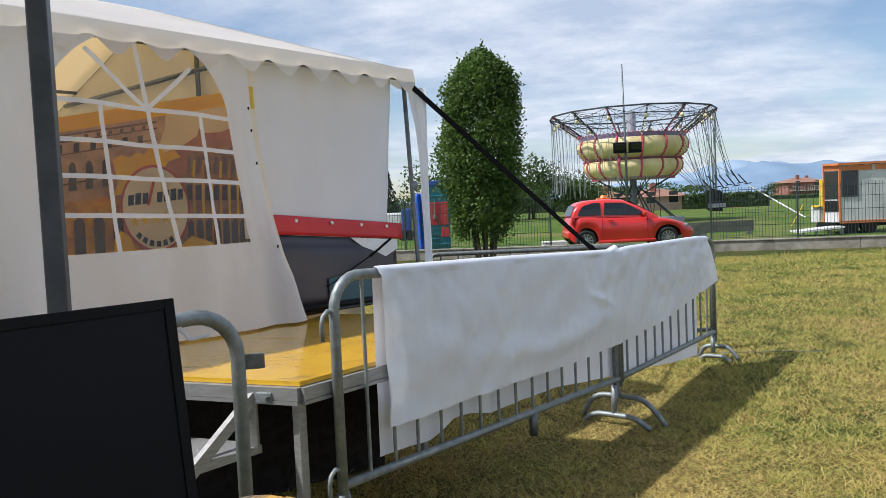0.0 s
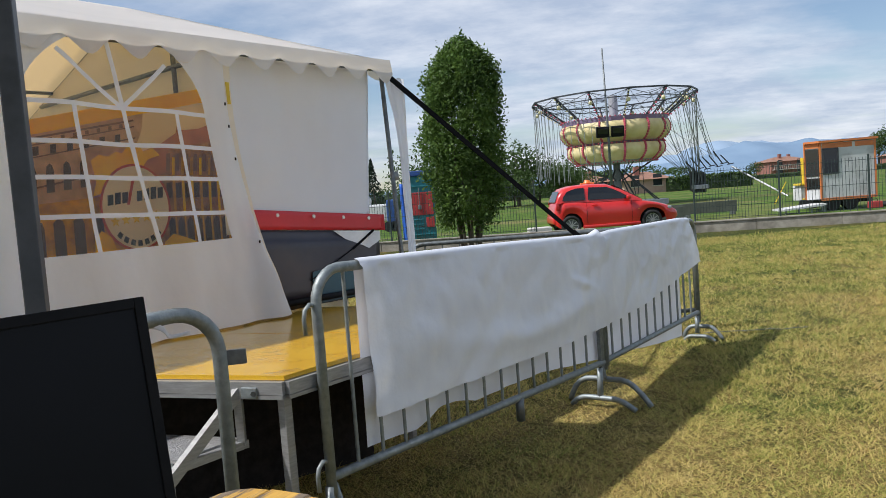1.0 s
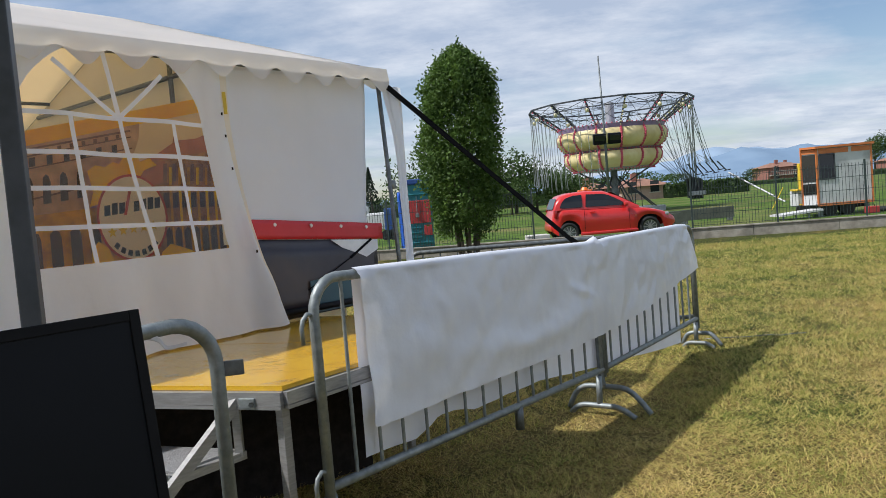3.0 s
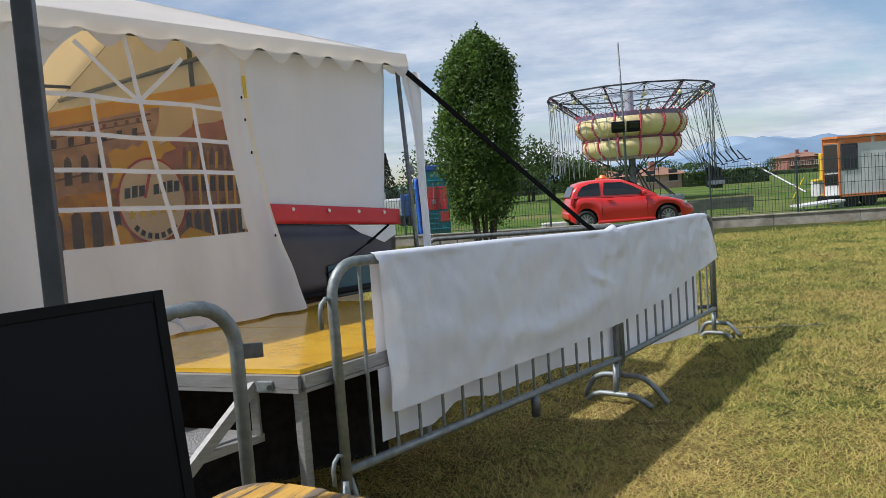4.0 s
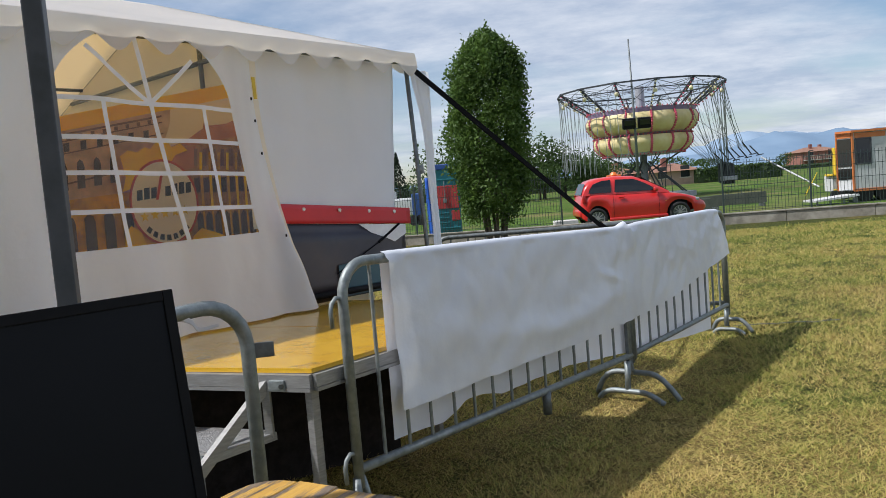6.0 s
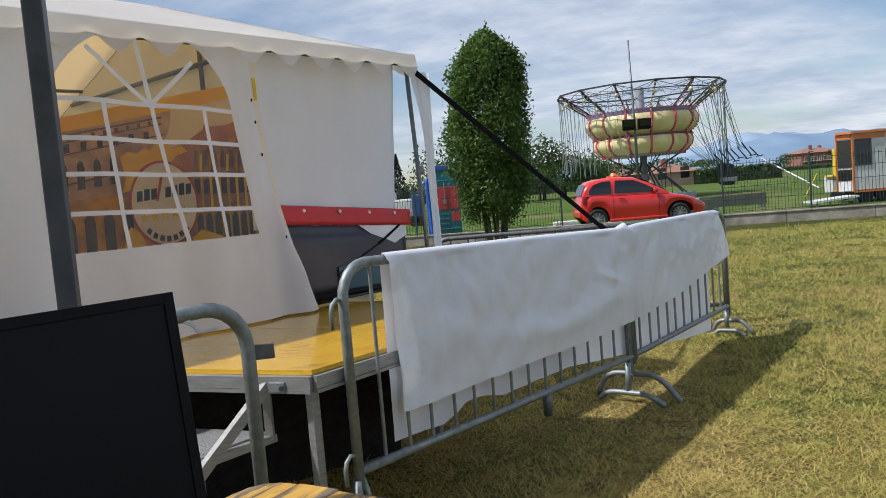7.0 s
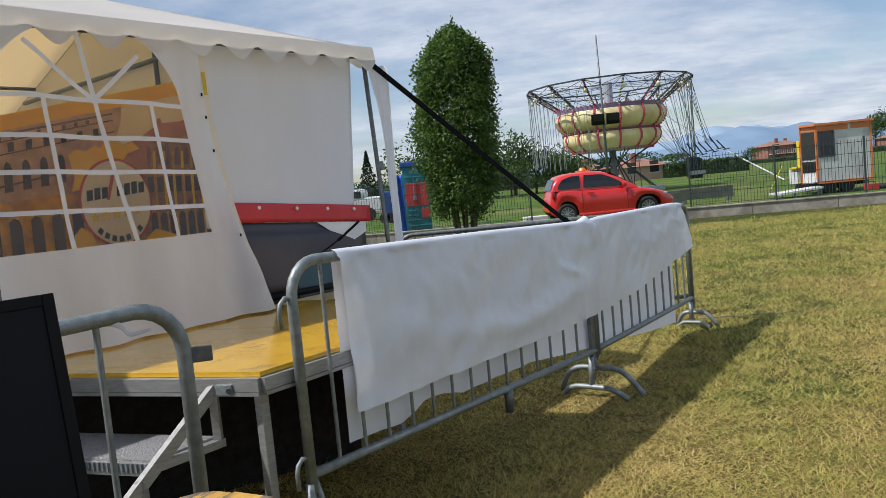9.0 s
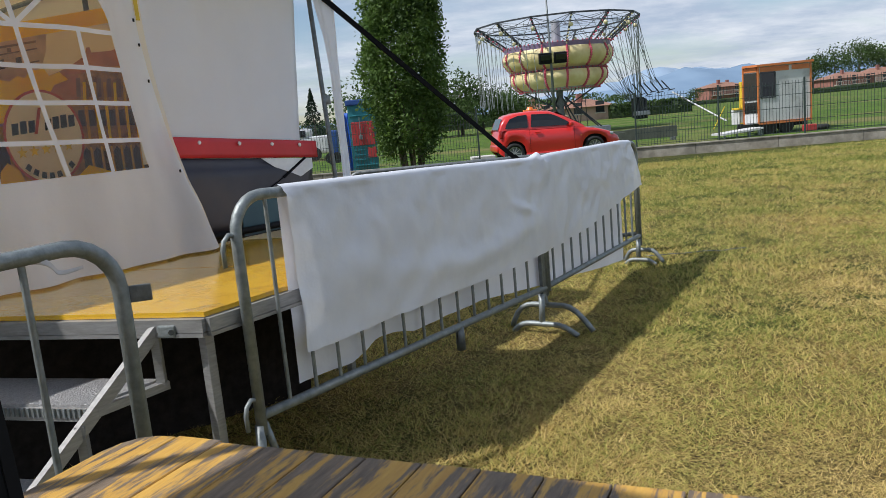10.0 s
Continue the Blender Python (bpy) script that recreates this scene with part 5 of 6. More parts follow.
    def pane(name, pts):
        # the outline (low edge first, going forward, then back along the top), swept up the curved flank
        (xa, za), (xb, zb_) = pts[0], pts[1]
        bm = bmesh.new()
        top_row = sorted(pts[2:] + [p for p in pts[:2] if p[0] > pts[2][0] or p[0] < pts[-1][0]])
        g = []
        for i in range(25):
            x = xa + (max(xb, pts[2][0]) - xa) * i / 24
            top = lerp(top_row, x)
            low_z = min(top, lerp([(xa, za), (xb, zb_)], x))
            g.append([bm.verts.new(side(x, low_z + (top - low_z) * j / 8, 0.014)) for j in range(9)])
        for r, q in zip(g, g[1:]):
            for j in range(8):
                bm.faces.new((r[j], q[j], q[j + 1], r[j + 1]))
        bmesh.ops.remove_doubles(bm, verts=bm.verts, dist=0.0004)
        part(name, bm, M["car_glass"], car, "dark tinted window glass", smooth=True)
    pane("rear_side_window", [(0.34, 1.03), (1.10, 1.02), (1.105, 1.385), (0.85, 1.375), (0.56, 1.29), (0.40, 1.15)])
    pane("door_window", [(1.19, 1.02), (2.42, 0.99), (2.24, 1.13), (1.97, 1.28), (1.77, 1.36), (1.195, 1.385)])
    for pts in ([(2.80, 0.93, 0.60), (2.80, 0.93, -0.60), (2.02, 1.385, -0.52), (2.02, 1.385, 0.52)], [(0.085, 1.0, -0.56), (0.085, 1.0, 0.56), (0.27, 1.31, 0.50), (0.27, 1.31, -0.50)]):
        bm = bmesh.new()
        slab(bm, [P(x, y, z + 0.012) for x, z, y in pts], (0, 0, 0.006))
        part("screen_glass", bm, M["car_glass"], car)
    for wx, wr in wheels:
        for sgn in (-1, 1):
            m = Matrix.Translation(P(wx, sgn * 0.72, 0.295)) @ Matrix.Rotation(math.pi / 2, 4, "X")
            bm = bmesh.new()
            prof = [(0.20, -0.09), (0.285, -0.095), (0.295, -0.07), (0.295, 0.07), (0.285, 0.095), (0.20, 0.09)]
            rg = [[bm.verts.new(m @ Vector((r * math.cos(a), r * math.sin(a), z))) for r, z in prof] for a in (6.2832 * i / 28 for i in range(28))]
            for i in range(28):
                q = rg[(i + 1) % 28]
                for j in range(6):
                    bm.faces.new((rg[i][j], rg[i][(j + 1) % 6], q[(j + 1) % 6], q[j]))
            ty = part("tyre", bm, M["tyre"], car, smooth=True)
            bm = bmesh.new()
            zf = 0.07 if sgn < 0 else -0.07
            for i in range(10):
                a = 6.2832 * i / 10
                beam(bm, m @ Vector((0.03 * math.cos(a), 0.03 * math.sin(a), zf)), m @ Vector((0.2 * math.cos(a), 0.2 * math.sin(a), zf)), 0.03, 0.02)
            tube(bm, [m @ Vector((0.195 * math.cos(6.2832 * i / 24), 0.195 * math.sin(6.2832 * i / 24), zf)) for i in range(25)], 0.012, 6, False)
            tube(bm, [m @ Vector((0, 0, zf - 0.02)), m @ Vector((0, 0, zf + 0.02))], 0.04, 10)
            part("rim", bm, M["rim"], ty)
            bm = bmesh.new()
            tube(bm, [m @ Vector((0, 0, -0.05)), m @ Vector((0, 0, 0.05))], 0.19, 20)
            part("brake_disc", bm, M["galv_dark"], ty)
    def lump(name, p, size, m, bev=0.02):
        bm = bmesh.new()
        box(bm, tuple(-s / 2 for s in size), tuple(s / 2 for s in size), bev, Matrix.Translation(P(*p)))
        part(name, bm, M[m], car, smooth=True)
    lump("door_handle", (1.38, -0.81, 0.86), (0.17, 0.03, 0.035), "car_red", 0.01)
    lump("wing_mirror", (2.36, -0.88, 1.02), (0.12, 0.16, 0.12), "car_red", 0.03)
    lump("tail_lamp", (0.16, -0.70, 0.88), (0.10, 0.12, 0.24), "lamp_red", 0.03)
    lump("head_lamp", (3.46, -0.60, 0.63), (0.22, 0.12, 0.10), "lamp_clear", 0.03)
    lump("underbody", (1.85, 0, 0.50), (2.95, 1.30, 0.56), "black", 0.05)
    lump("side_lamp", (2.66, -0.805, 0.66), (0.05, 0.012, 0.03), "orange", 0.004)
    lump("sill", (1.85, -0.79, 0.235), (1.7, 0.05, 0.09), "car_red", 0.02)
    lump("rear_bumper", (0.06, 0, 0.46), (0.14, 1.25, 0.22), "car_red", 0.05)
    lump("front_bumper_grille", (3.73, 0, 0.36), (0.05, 0.7, 0.10), "black", 0.02)
    for x in (1.14, 2.46):
        bm = bmesh.new()
        beam(bm, P(x, -0.803, 0.30), P(x, -0.803, 0.93), 0.008, 0.004)
        part("door_gap", bm, M["black"], car)
    bm = bmesh.new()
    m = Matrix.Translation(P(1.36, 0, 1.47))
    box(bm, (-0.20, -0.10, 0.0), (0.20, 0.10, 0.05), 0.015, m)
    bmesh.ops.create_cone(bm, cap_ends=True, segments=14, radius1=0.12, radius2=0.07, depth=0.09, matrix=m @ Matrix.Translation((0, 0, 0.09)))
    part("roof_lamp", bm, M["orange"], car, "orange roof lamp", smooth=False)


build_car()


# ---- swing carousel ----
M["drum_yellow"] = mat("ride_cream_yellow", (0.90, 0.78, 0.45), (0.80, 0.64, 0.28), rough=0.5, scale=1.6, through_light=0.1, dirt=(0.62, 0.48, 0.22), dirt_scale=0.9, dirt_lo=0.5, dirt_hi=0.8)
M["ride_pink"] = mat("ride_pink", (0.62, 0.10, 0.16), (0.52, 0.07, 0.12), rough=0.5)
M["ride_violet"] = mat("ride_violet", (0.28, 0.20, 0.34), (0.22, 0.16, 0.28), rough=0.5, scale=2)
M["ride_steel"] = mat("ride_dark_steel", (0.05, 0.055, 0.06), (0.035, 0.04, 0.045), rough=0.5, metal=0.3, scale=6)
M["ride_light"] = mat("ride_pale_steel", (0.42, 0.43, 0.44), (0.32, 0.33, 0.34), rough=0.5, metal=0.3, scale=6)
M["bulb"] = mat("ride_lamp_globe", (0.75, 0.68, 0.40), rough=0.3)


def build_ride():
    CX, CY = 12.25, 48.0
    th = thing("swing_carousel", "chair-swing carousel with cream yellow drums, chains hanging at rest", "fairground ride")
    N = 14
    P = lambda r, a, z: Vector((CX + r * math.cos(a), CY + r * math.sin(a), z))
    ang = [6.2832 * (i + 0.35) / N for i in range(N)]
    bm = bmesh.new()
    for a, b in zip(ang, ang[1:] + ang[:1]):
        beam(bm, P(5.05, a, 6.72), P(5.05, b, 6.72), 0.07, 0.09)
        beam(bm, P(4.4, a, 6.35), P(4.4, b, 6.35), 0.05, 0.05)
    part("rim", bm, M["ride_steel"], th)
    for i, a in enumerate(ang):
        bm = bmesh.new()
        beam(bm, P(5.05, a, 6.72), P(3.15, a, 5.35), 0.06, 0.09)
        beam(bm, P(5.05, a, 6.66), P(4.3, a, 6.0), 0.06, 0.06)
        arm = part("sweep_arm", bm, M["ride_steel"], th)
        bm = bmesh.new()
        for k in range(9):
            q = P(5.0, a, 6.62).lerp(P(3.2, a, 5.32), k / 8)
            bmesh.ops.create_icosphere(bm, subdivisions=1, radius=0.06, matrix=Matrix.Translation(q - Vector((0, 0, 0.05))))
        tagged(part("lamp_row", bm, M["ride_pink" if i % 2 else "bulb"], arm), "row of coloured lamps", kind="stuff")
        bm = bmesh.new()
        bmesh.ops.create_icosphere(bm, subdivisions=2, radius=0.13, matrix=Matrix.Translation(P(4.75, a, 6.12)))
        part("lantern", bm, M["bulb"], arm, "pale round lantern", smooth=True)
    # wires bracing the crown
    bm = bmesh.new()
    for i, a in enumerate(ang):
        b = ang[(i + 1) % N]
        tube(bm, [P(5.05, a, 6.7), P(3.2, b, 5.4)], 0.014, 4, False)
        tube(bm, [P(5.05, b, 6.7), P(3.2, a, 5.4)], 0.014, 4, False)
        tube(bm, [P(5.05, a, 6.7), P(0.5, a, 7.0 - 0.35)], 0.012, 4, False)
        mid = (a + b) / 2 if b > a else a + 3.1416 / N
        tube(bm, [P(5.05, a, 6.68), P(4.95, mid, 6.35), P(5.05, a + 6.2832 / N, 6.68)], 0.018, 4, False)
    tagged(part("bracing_wire", bm, M["ride_steel"], th), "thin bracing wires of the crown", kind="stuff")
    # drums: bulging panels between ribs
    def drum(name, rows, mtl):
        for i in range(N):
            bm = bmesh.new()
            g = []
            for j in range(7):
                f = j / 6
                a = ang[i] + 6.2832 / N * f
                g.append([bm.verts.new(P(r * (1 + 0.02 * math.sin(f * math.pi)), a, z)) for r, z in rows])
            for u_, v_ in zip(g, g[1:]):
                for k in range(len(rows) - 1):
                    bm.faces.new((u_[k], v_[k], v_[k + 1], u_[k + 1]))
            p = part(name, bm, M[mtl], th, smooth=True)
            bm = bmesh.new()
            for k in range(11):
                f = k / 10 * (len(rows) - 1)
                q = min(int(f), len(rows) - 2)
                r = rows[q][0] + (rows[q + 1][0] - rows[q][0]) * (f - q)
                z = rows[q][1] + (rows[q + 1][1] - rows[q][1]) * (f - q)
                bmesh.ops.create_icosphere(bm, subdivisions=1, radius=0.085, matrix=Matrix.Translation(P(r + 0.04, ang[i], z)))
            tagged(part("lamp_string", bm, M["ride_pink"], p), "string of pink lamps", kind="stuff")
    drum("upper_panel", [(3.18, 5.12), (3.32, 4.85), (3.28, 4.5), (3.05, 4.15), (2.7, 3.92)], "drum_yellow")
    drum("lower_panel", [(2.85, 3.80), (2.95, 3.55), (2.88, 3.25), (2.62, 2.95), (2.4, 2.82)], "drum_yellow")
    for r0, r1, z0, z1, m in ((3.2, 3.25, 5.12, 5.38, "ride_violet"), (2.75, 2.95, 3.80, 3.93, "ride_violet"), (2.35, 2.45, 2.70, 2.84, "ride_light")):
        bm = bmesh.new()
        bmesh.ops.create_cone(bm, cap_ends=True, segments=42, radius1=r0, radius2=r1, depth=z1 - z0, matrix=Matrix.Translation((CX, CY, (z0 + z1) / 2)))
        part("band", bm, M[m], th)
    for r, z in ((3.3, 5.40), (3.0, 3.86), (2.5, 2.72)):
        bm = bmesh.new()
        for k in range(70):
            bmesh.ops.create_icosphere(bm, subdivisions=1, radius=0.05, matrix=Matrix.Translation(P(r, 6.2832 * k / 70, z)))
        tagged(part("lamp_ring", bm, M["ride_pink"], th), "ring of pink lamps", kind="stuff")
    bm = bmesh.new()
    tube(bm, [(CX, CY, 0), (CX, CY, 2.8)], 0.22, 16)
    part("centre_column", bm, M["galv_dark"], th)
    bm = bmesh.new()
    tube(bm, [(CX, CY, 5.3), (CX, CY, 6.9)], 0.28, 14)
    part("upper_column", bm, M["ride_light"], th)
    for k in range(8):
        a = 0.785 * k + 0.2
        bm = bmesh.new()
        beam(bm, P(0.3, a, 2.3), P(2.6, a, 0.25), 0.06, 0.07)
        beam(bm, P(2.3, a, 2.7), P(0.3, a, 1.6), 0.04, 0.05)
        beam(bm, P(1.6, a, 2.75), P(1.6, a + 0.3, 0.3), 0.035, 0.035)
        part("base_strut", bm, M["ride_steel"], th)
    bm = bmesh.new()
    bmesh.ops.create_cone(bm, cap_ends=True, segments=24, radius1=3.0, radius2=3.0, depth=0.3, matrix=Matrix.Translation((CX, CY, 0.15)))
    part("platform", bm, M["ride_light"], th)
    # chains: hang free on the left, tied in bundles on the right
    rng = random.Random(5)
    def chain(p, q, sag=0.0):
        bm = bmesh.new()
        pts = [p.lerp(q, k / 5) - Vector((0, 0, sag * math.sin(math.pi * k / 5))) for k in range(6)]
        tube(bm, pts, 0.016, 4, False)
        part("chain", bm, M["galv"], th)
    for i in range(72):
        a = 6.2832 * i / 72
        top = P(4.95, a, 6.45)
        c = math.cos(a)
        if c < -0.35:
            chain(top, P(4.75 + 0.25 * rng.random(), a + 0.03, 1.6 + 0.5 * rng.random()))
        elif c > 0.55:
            chain(top, Vector((16.9 + 0.5 * rng.random(), CY - 1 + rng.random(), 0.9)))
            if i % 2:
                chain(top, Vector((17.4 + 1.3 * rng.random(), CY - 1 + rng.random(), 2.5 + 0.3 * rng.random())), 0.2)
        elif c > 0.1:
            chain(top, Vector((16.7 + 0.4 * rng.random(), CY - 0.5 + rng.random(), 1.6)), 0.25)
    for i in range(9):
        for sgn in (0, 1):
            p = Vector((16.75 + 0.09 * i, 47.3 + 0.3 * sgn, 1.35 - 0.05 * (i % 3)))
            bm = bmesh.new()
            box(bm, (-0.03, -0.2, 0), (0.03, 0.2, 1.2), 0.01, Matrix.Translation(p - Vector((0, 0, 0.75))))
            part("seat_back", bm, M["ride_steel"], th)
    for i in range(7):
        bm = bmesh.new()
        q = Vector((16.9 + 0.36 * i, 47.2 + 0.2 * (i % 2), 1.8 + 0.05 * i + 0.12 * (i % 2)))
        beam(bm, q + Vector((-0.55, 0, 0.62 + 0.1 * (i % 3))), q, 0.07, 0.06)
        beam(bm, q + Vector((-0.12, 0, 0.0)), q + Vector((0.22, 0, 0.05)), 0.25, 0.05)
        part("folded_seat", bm, M["ride_steel"], th)
    bm = bmesh.new()
    box(bm, (16.7, 46.9, 0.72), (17.6, 47.5, 0.98), 0.03)
    part("seat_crate", bm, M["ride_light"], th)
    # white prop holding the tied seats
    bm = bmesh.new()
    tube(bm, [(18.9, 46.5, 1.95), (20.6, 43.0, 0.0)], 0.05, 6)
    part("prop_pole", bm, M["ride_light"], th)
    # lamp pole in front
    lp = thing("lamp_pole", "tall pale steel pole with two dark floodlights", "lamp post")
    bm = bmesh.new()
    tube(bm, [(10.74, 43.5, 0), (10.73, 43.5, 4.4), (10.66, 43.5, 9.06)], [0.09, 0.07, 0.04], 8)
    part("shaft", bm, M["galv_dark"], lp, smooth=True)
    for x in (10.36, 11.22):
        tilt = Matrix.Translation((x, 43.3, 4.38)) @ Matrix.Rotation(0.2, 4, "X")
        bm = bmesh.new()
        box(bm, (-0.36, -0.12, -0.30), (0.36, 0.14, 0.30), 0.05, tilt)
        fl = part("floodlight", bm, M["black"], lp)
        bm = bmesh.new()
        box(bm, (-0.29, -0.145, -0.10), (0.29, -0.11, 0.22), 0.02, tilt)
        part("lens", bm, M["car_glass"], fl)
    bm = bmesh.new()
    beam(bm, (10.1, 43.45, 4.1), (11.5, 43.45, 4.1), 0.06, 0.06)
    part("cross_arm", bm, M["galv_dark"], lp)


build_ride()


# ---- kiosk, trailer and loose things beyond the wall ----
M["kiosk_teal"] = mat("teal_paint", (0.03, 0.22, 0.25), (0.02, 0.17, 0.20), rough=0.5, scale=4, dirt=(0.02, 0.10, 0.12), dirt_scale=3)
M["kiosk_blue"] = mat("blue_paint", (0.03, 0.09, 0.30), (0.02, 0.06, 0.22), rough=0.5, scale=4)
M["kiosk_red"] = mat("red_paint", (0.50, 0.05, 0.05), (0.42, 0.04, 0.04), rough=0.5, scale=4)
M["blue_sheet"] = mat("blue_tarpaulin", (0.02, 0.12, 0.55), (0.015, 0.08, 0.42), rough=0.5, scale=3, bump=0.3)


def build_kiosk():
    x0, x1, y, z1 = -0.42, 0.33, 22.6, 2.12
    th = thing("fair_kiosk", "narrow teal fairground kiosk with red hatch and blue roof", "kiosk")
    bm = bmesh.new()
    box(bm, (x0, y, 0.0), (x1, y + 0.9, z1), 0.015)
    part("body", bm, M["kiosk_teal"], th)
    bm = bmesh.new()
    box(bm, (x0 - 0.05, y - 0.06, z1 - 0.03), (x1 + 0.05, y + 0.96, z1 + 0.13), 0.03)
    part("roof", bm, M["kiosk_blue"], th)
    bm = bmesh.new()
    box(bm, (x0 + 0.06, y - 0.03, 0.95), (x1 - 0.05, y - 0.002, 1.62), 0.01)
    ht = part("hatch", bm, M["kiosk_red"], th, "red hatch")
    bm = bmesh.new()
    tube(bm, [(x0 + 0.30, y - 0.05, 1.22), (x0 + 0.31, y - 0.06, 1.75)], 0.012, 6)
    box(bm, (x0 + 0.26, y - 0.07, 1.12), (x0 + 0.36, y - 0.03, 1.24), 0.01)
    part("pull_rod", bm, M["galv"], ht)
    bm = bmesh.new()
    box(bm, (x0 + 0.47, y - 0.03, 0.58), (x1 - 0.04, y - 0.002, 0.88), 0.01)
    part("small_hatch", bm, M["kiosk_red"], th)
    for z, a, b in ((1.78, x0 + 0.04, x1 - 0.04), (0.80, x0 + 0.08, x0 + 0.40), (0.66, x0 + 0.08, x0 + 0.40), (0.52, x0 + 0.08, x0 + 0.40), (0.36, x0 + 0.08, x1 - 0.05)):
        bm = bmesh.new()
        box(bm, (a, y - 0.035, z), (b, y - 0.002, z + 0.035), 0.008)
        part("batten", bm, M["kiosk_teal"], th)
    tp = thing("blue_tarpaulin", "bright blue tarpaulin hanging beside the kiosk", "tarpaulin")
    part("tarp_cloth", cloth(lambda a, b: Vector((-0.66 + 0.24 * a, 22.75 + 0.06 * math.sin(a * 9 + b * 3), 0.05 + 1.85 * b)), 8, 14, 0.01), M["blue_sheet"], tp, smooth=True)


def build_trailer():
    M["cabin_grey"] = mat("cabin_grey_panel", (0.62, 0.62, 0.61), (0.54, 0.54, 0.53), rough=0.55, scale=2, dirt=(0.30, 0.30, 0.29), dirt_scale=1.5)
    M["cabin_orange"] = mat("cabin_orange_trim", (0.68, 0.22, 0.06), (0.58, 0.17, 0.05), rough=0.5, scale=3)
    x0, x1, y0, y1, z0, z1 = 12.75, 14.95, 25.0, 26.9, 0.38, 2.36
    th = thing("ticket_cabin", "grey ticket cabin on wheels with orange trim and roof", "cabin")
    bm = bmesh.new()
    slab(bm, [(x0 + 0.35, y0, z0), (x1, y0, z0), (x1 + 0.3, y1, z0), (x0 + 1.2, y1, z0), (x0, y0 + 0.35, z0)], (0, 0, z1 - 0.12 - z0))
    part("body", bm, M["cabin_grey"], th)
    bm = bmesh.new()
    slab(bm, [(x0 + 0.28, y0 - 0.08, z1 - 0.12), (x1 + 0.06, y0 - 0.08, z1 - 0.10), (x1 + 0.36, y1 + 0.05, z1 - 0.10), (x0 + 1.14, y1 + 0.05, z1 - 0.12), (x0 - 0.06, y0 + 0.28, z1 - 0.12)], (0, 0, 0.07))
    part("roof", bm, M["cabin_orange"], th)
    for a, b in ((x0 + 0.42, x0 + 1.42), (x0 + 1.52, x1 - 0.06)):
        bm = bmesh.new()
        box(bm, (a, y0 - 0.012, z1 - 0.30), (b, y0 - 0.001, z1 - 0.14), 0.004)
        part("orange_panel", bm, M["cabin_orange"], th)
    for x in (x0 + 0.36, x1 - 0.02):
        bm = bmesh.new()
        box(bm, (x - 0.03, y0 - 0.02, z0), (x + 0.03, y0 + 0.04, z1 - 0.1), 0.006)
        part("corner_trim", bm, M["cabin_orange"], th)
    bm = bmesh.new()
    box(bm, (x0 + 0.35, y0 - 0.015, z0 - 0.04), (x1, y0 + 0.02, z0 + 0.05), 0.006)
    part("floor_trim", bm, M["cabin_orange"], th)
    bm = bmesh.new()
    box(bm, (x0 + 0.45, y0 - 0.010, 1.25), (x0 + 0.92, y0 - 0.001, 2.02), 0.004)
    w = part("window", bm, M["car_glass"], th, "dark window")
    bm = bmesh.new()
    for a, b in (((x0 + 0.43, 1.22), (x0 + 0.94, 1.22)), ((x0 + 0.43, 2.04), (x0 + 0.94, 2.04)), ((x0 + 0.43, 1.22), (x0 + 0.43, 2.04)), ((x0 + 0.94, 1.22), (x0 + 0.94, 2.04))):
        beam(bm, (a[0], y0 - 0.012, a[1]), (b[0], y0 - 0.012, b[1]), 0.04, 0.03, (0, 1, 0))
    part("window_frame", bm, M["pole"], w)
    # canted corner with a glazed door
    a, b = Vector((x0, y0 + 0.35, 0)), Vector((x0 + 0.35, y0, 0))
    nrm = Vector((-0.707, -0.707, 0))
    for zz0, zz1, m in ((z0 + 0.02, z0 + 0.32, "cabin_grey"), (z0 + 0.36, 1.10, "car_glass"), (1.16, 2.05, "car_glass"), (2.08, z1 - 0.13, "cabin_orange")):
        bm = bmesh.new()
        slab(bm, [a.lerp(b, 0.08) + Vector((0, 0, zz0)), a.lerp(b, 0.92) + Vector((0, 0, zz0)), a.lerp(b, 0.92) + Vector((0, 0, zz1)), a.lerp(b, 0.08) + Vector((0, 0, zz1))], nrm * 0.02)
        part("door_panel", bm, M[m], th)
    bm = bmesh.new()
    for f in (0.02, 0.98):
        beam(bm, a.lerp(b, f) + Vector((0, 0, z0)), a.lerp(b, f) + Vector((0, 0, z1 - 0.12)), 0.05, 0.05)
    part("door_frame", bm, M["cabin_orange"], th)
    bm = bmesh.new()
    box(bm, (x0 + 0.5, y0 + 0.1, 0.22), (x1 - 0.1, y1 - 0.1, 0.36), 0.01)
    part("chassis", bm, M["black"], th)
    for x in (x0 + 0.75, x0 + 1.35):
        bm = bmesh.new()
        tube(bm, [(x, y0 + 0.05, 0.26), (x, y0 + 0.25, 0.26)], 0.26, 18)
        part("wheel", bm, M["tyre"], th)
    for x in (x0 + 0.4, x1 - 0.15):
        bm = bmesh.new()
        beam(bm, (x, y0 + 0.1, 0.3), (x, y0 + 0.1, 0.0), 0.07, 0.07)
        part("jack_leg", bm, M["galv"], th)
    bm = bmesh.new()
    slab(bm, [(x0 - 1.15, y0 - 0.5, 0.12), (x0 + 0.25, y0 - 0.5, 0.22), (x0 + 0.25, y0 + 0.35, 0.22), (x0 - 1.15, y0 + 0.35, 0.12)], (0, 0, 0.06))
    rp = tagged(part("access_ramp", bm, M["cabin_grey"]), "grey metal access ramp in front of the cabin door", "ramp")
    for k in range(4):
        bm = bmesh.new()
        x = x0 - 1.05 + 0.42 * k
        beam(bm, (x, y0 - 0.4, 0.0), (x, y0 - 0.4, 0.13 + 0.02 * k), 0.05, 0.05)
        part("ramp_leg", bm, M["galv"], rp)
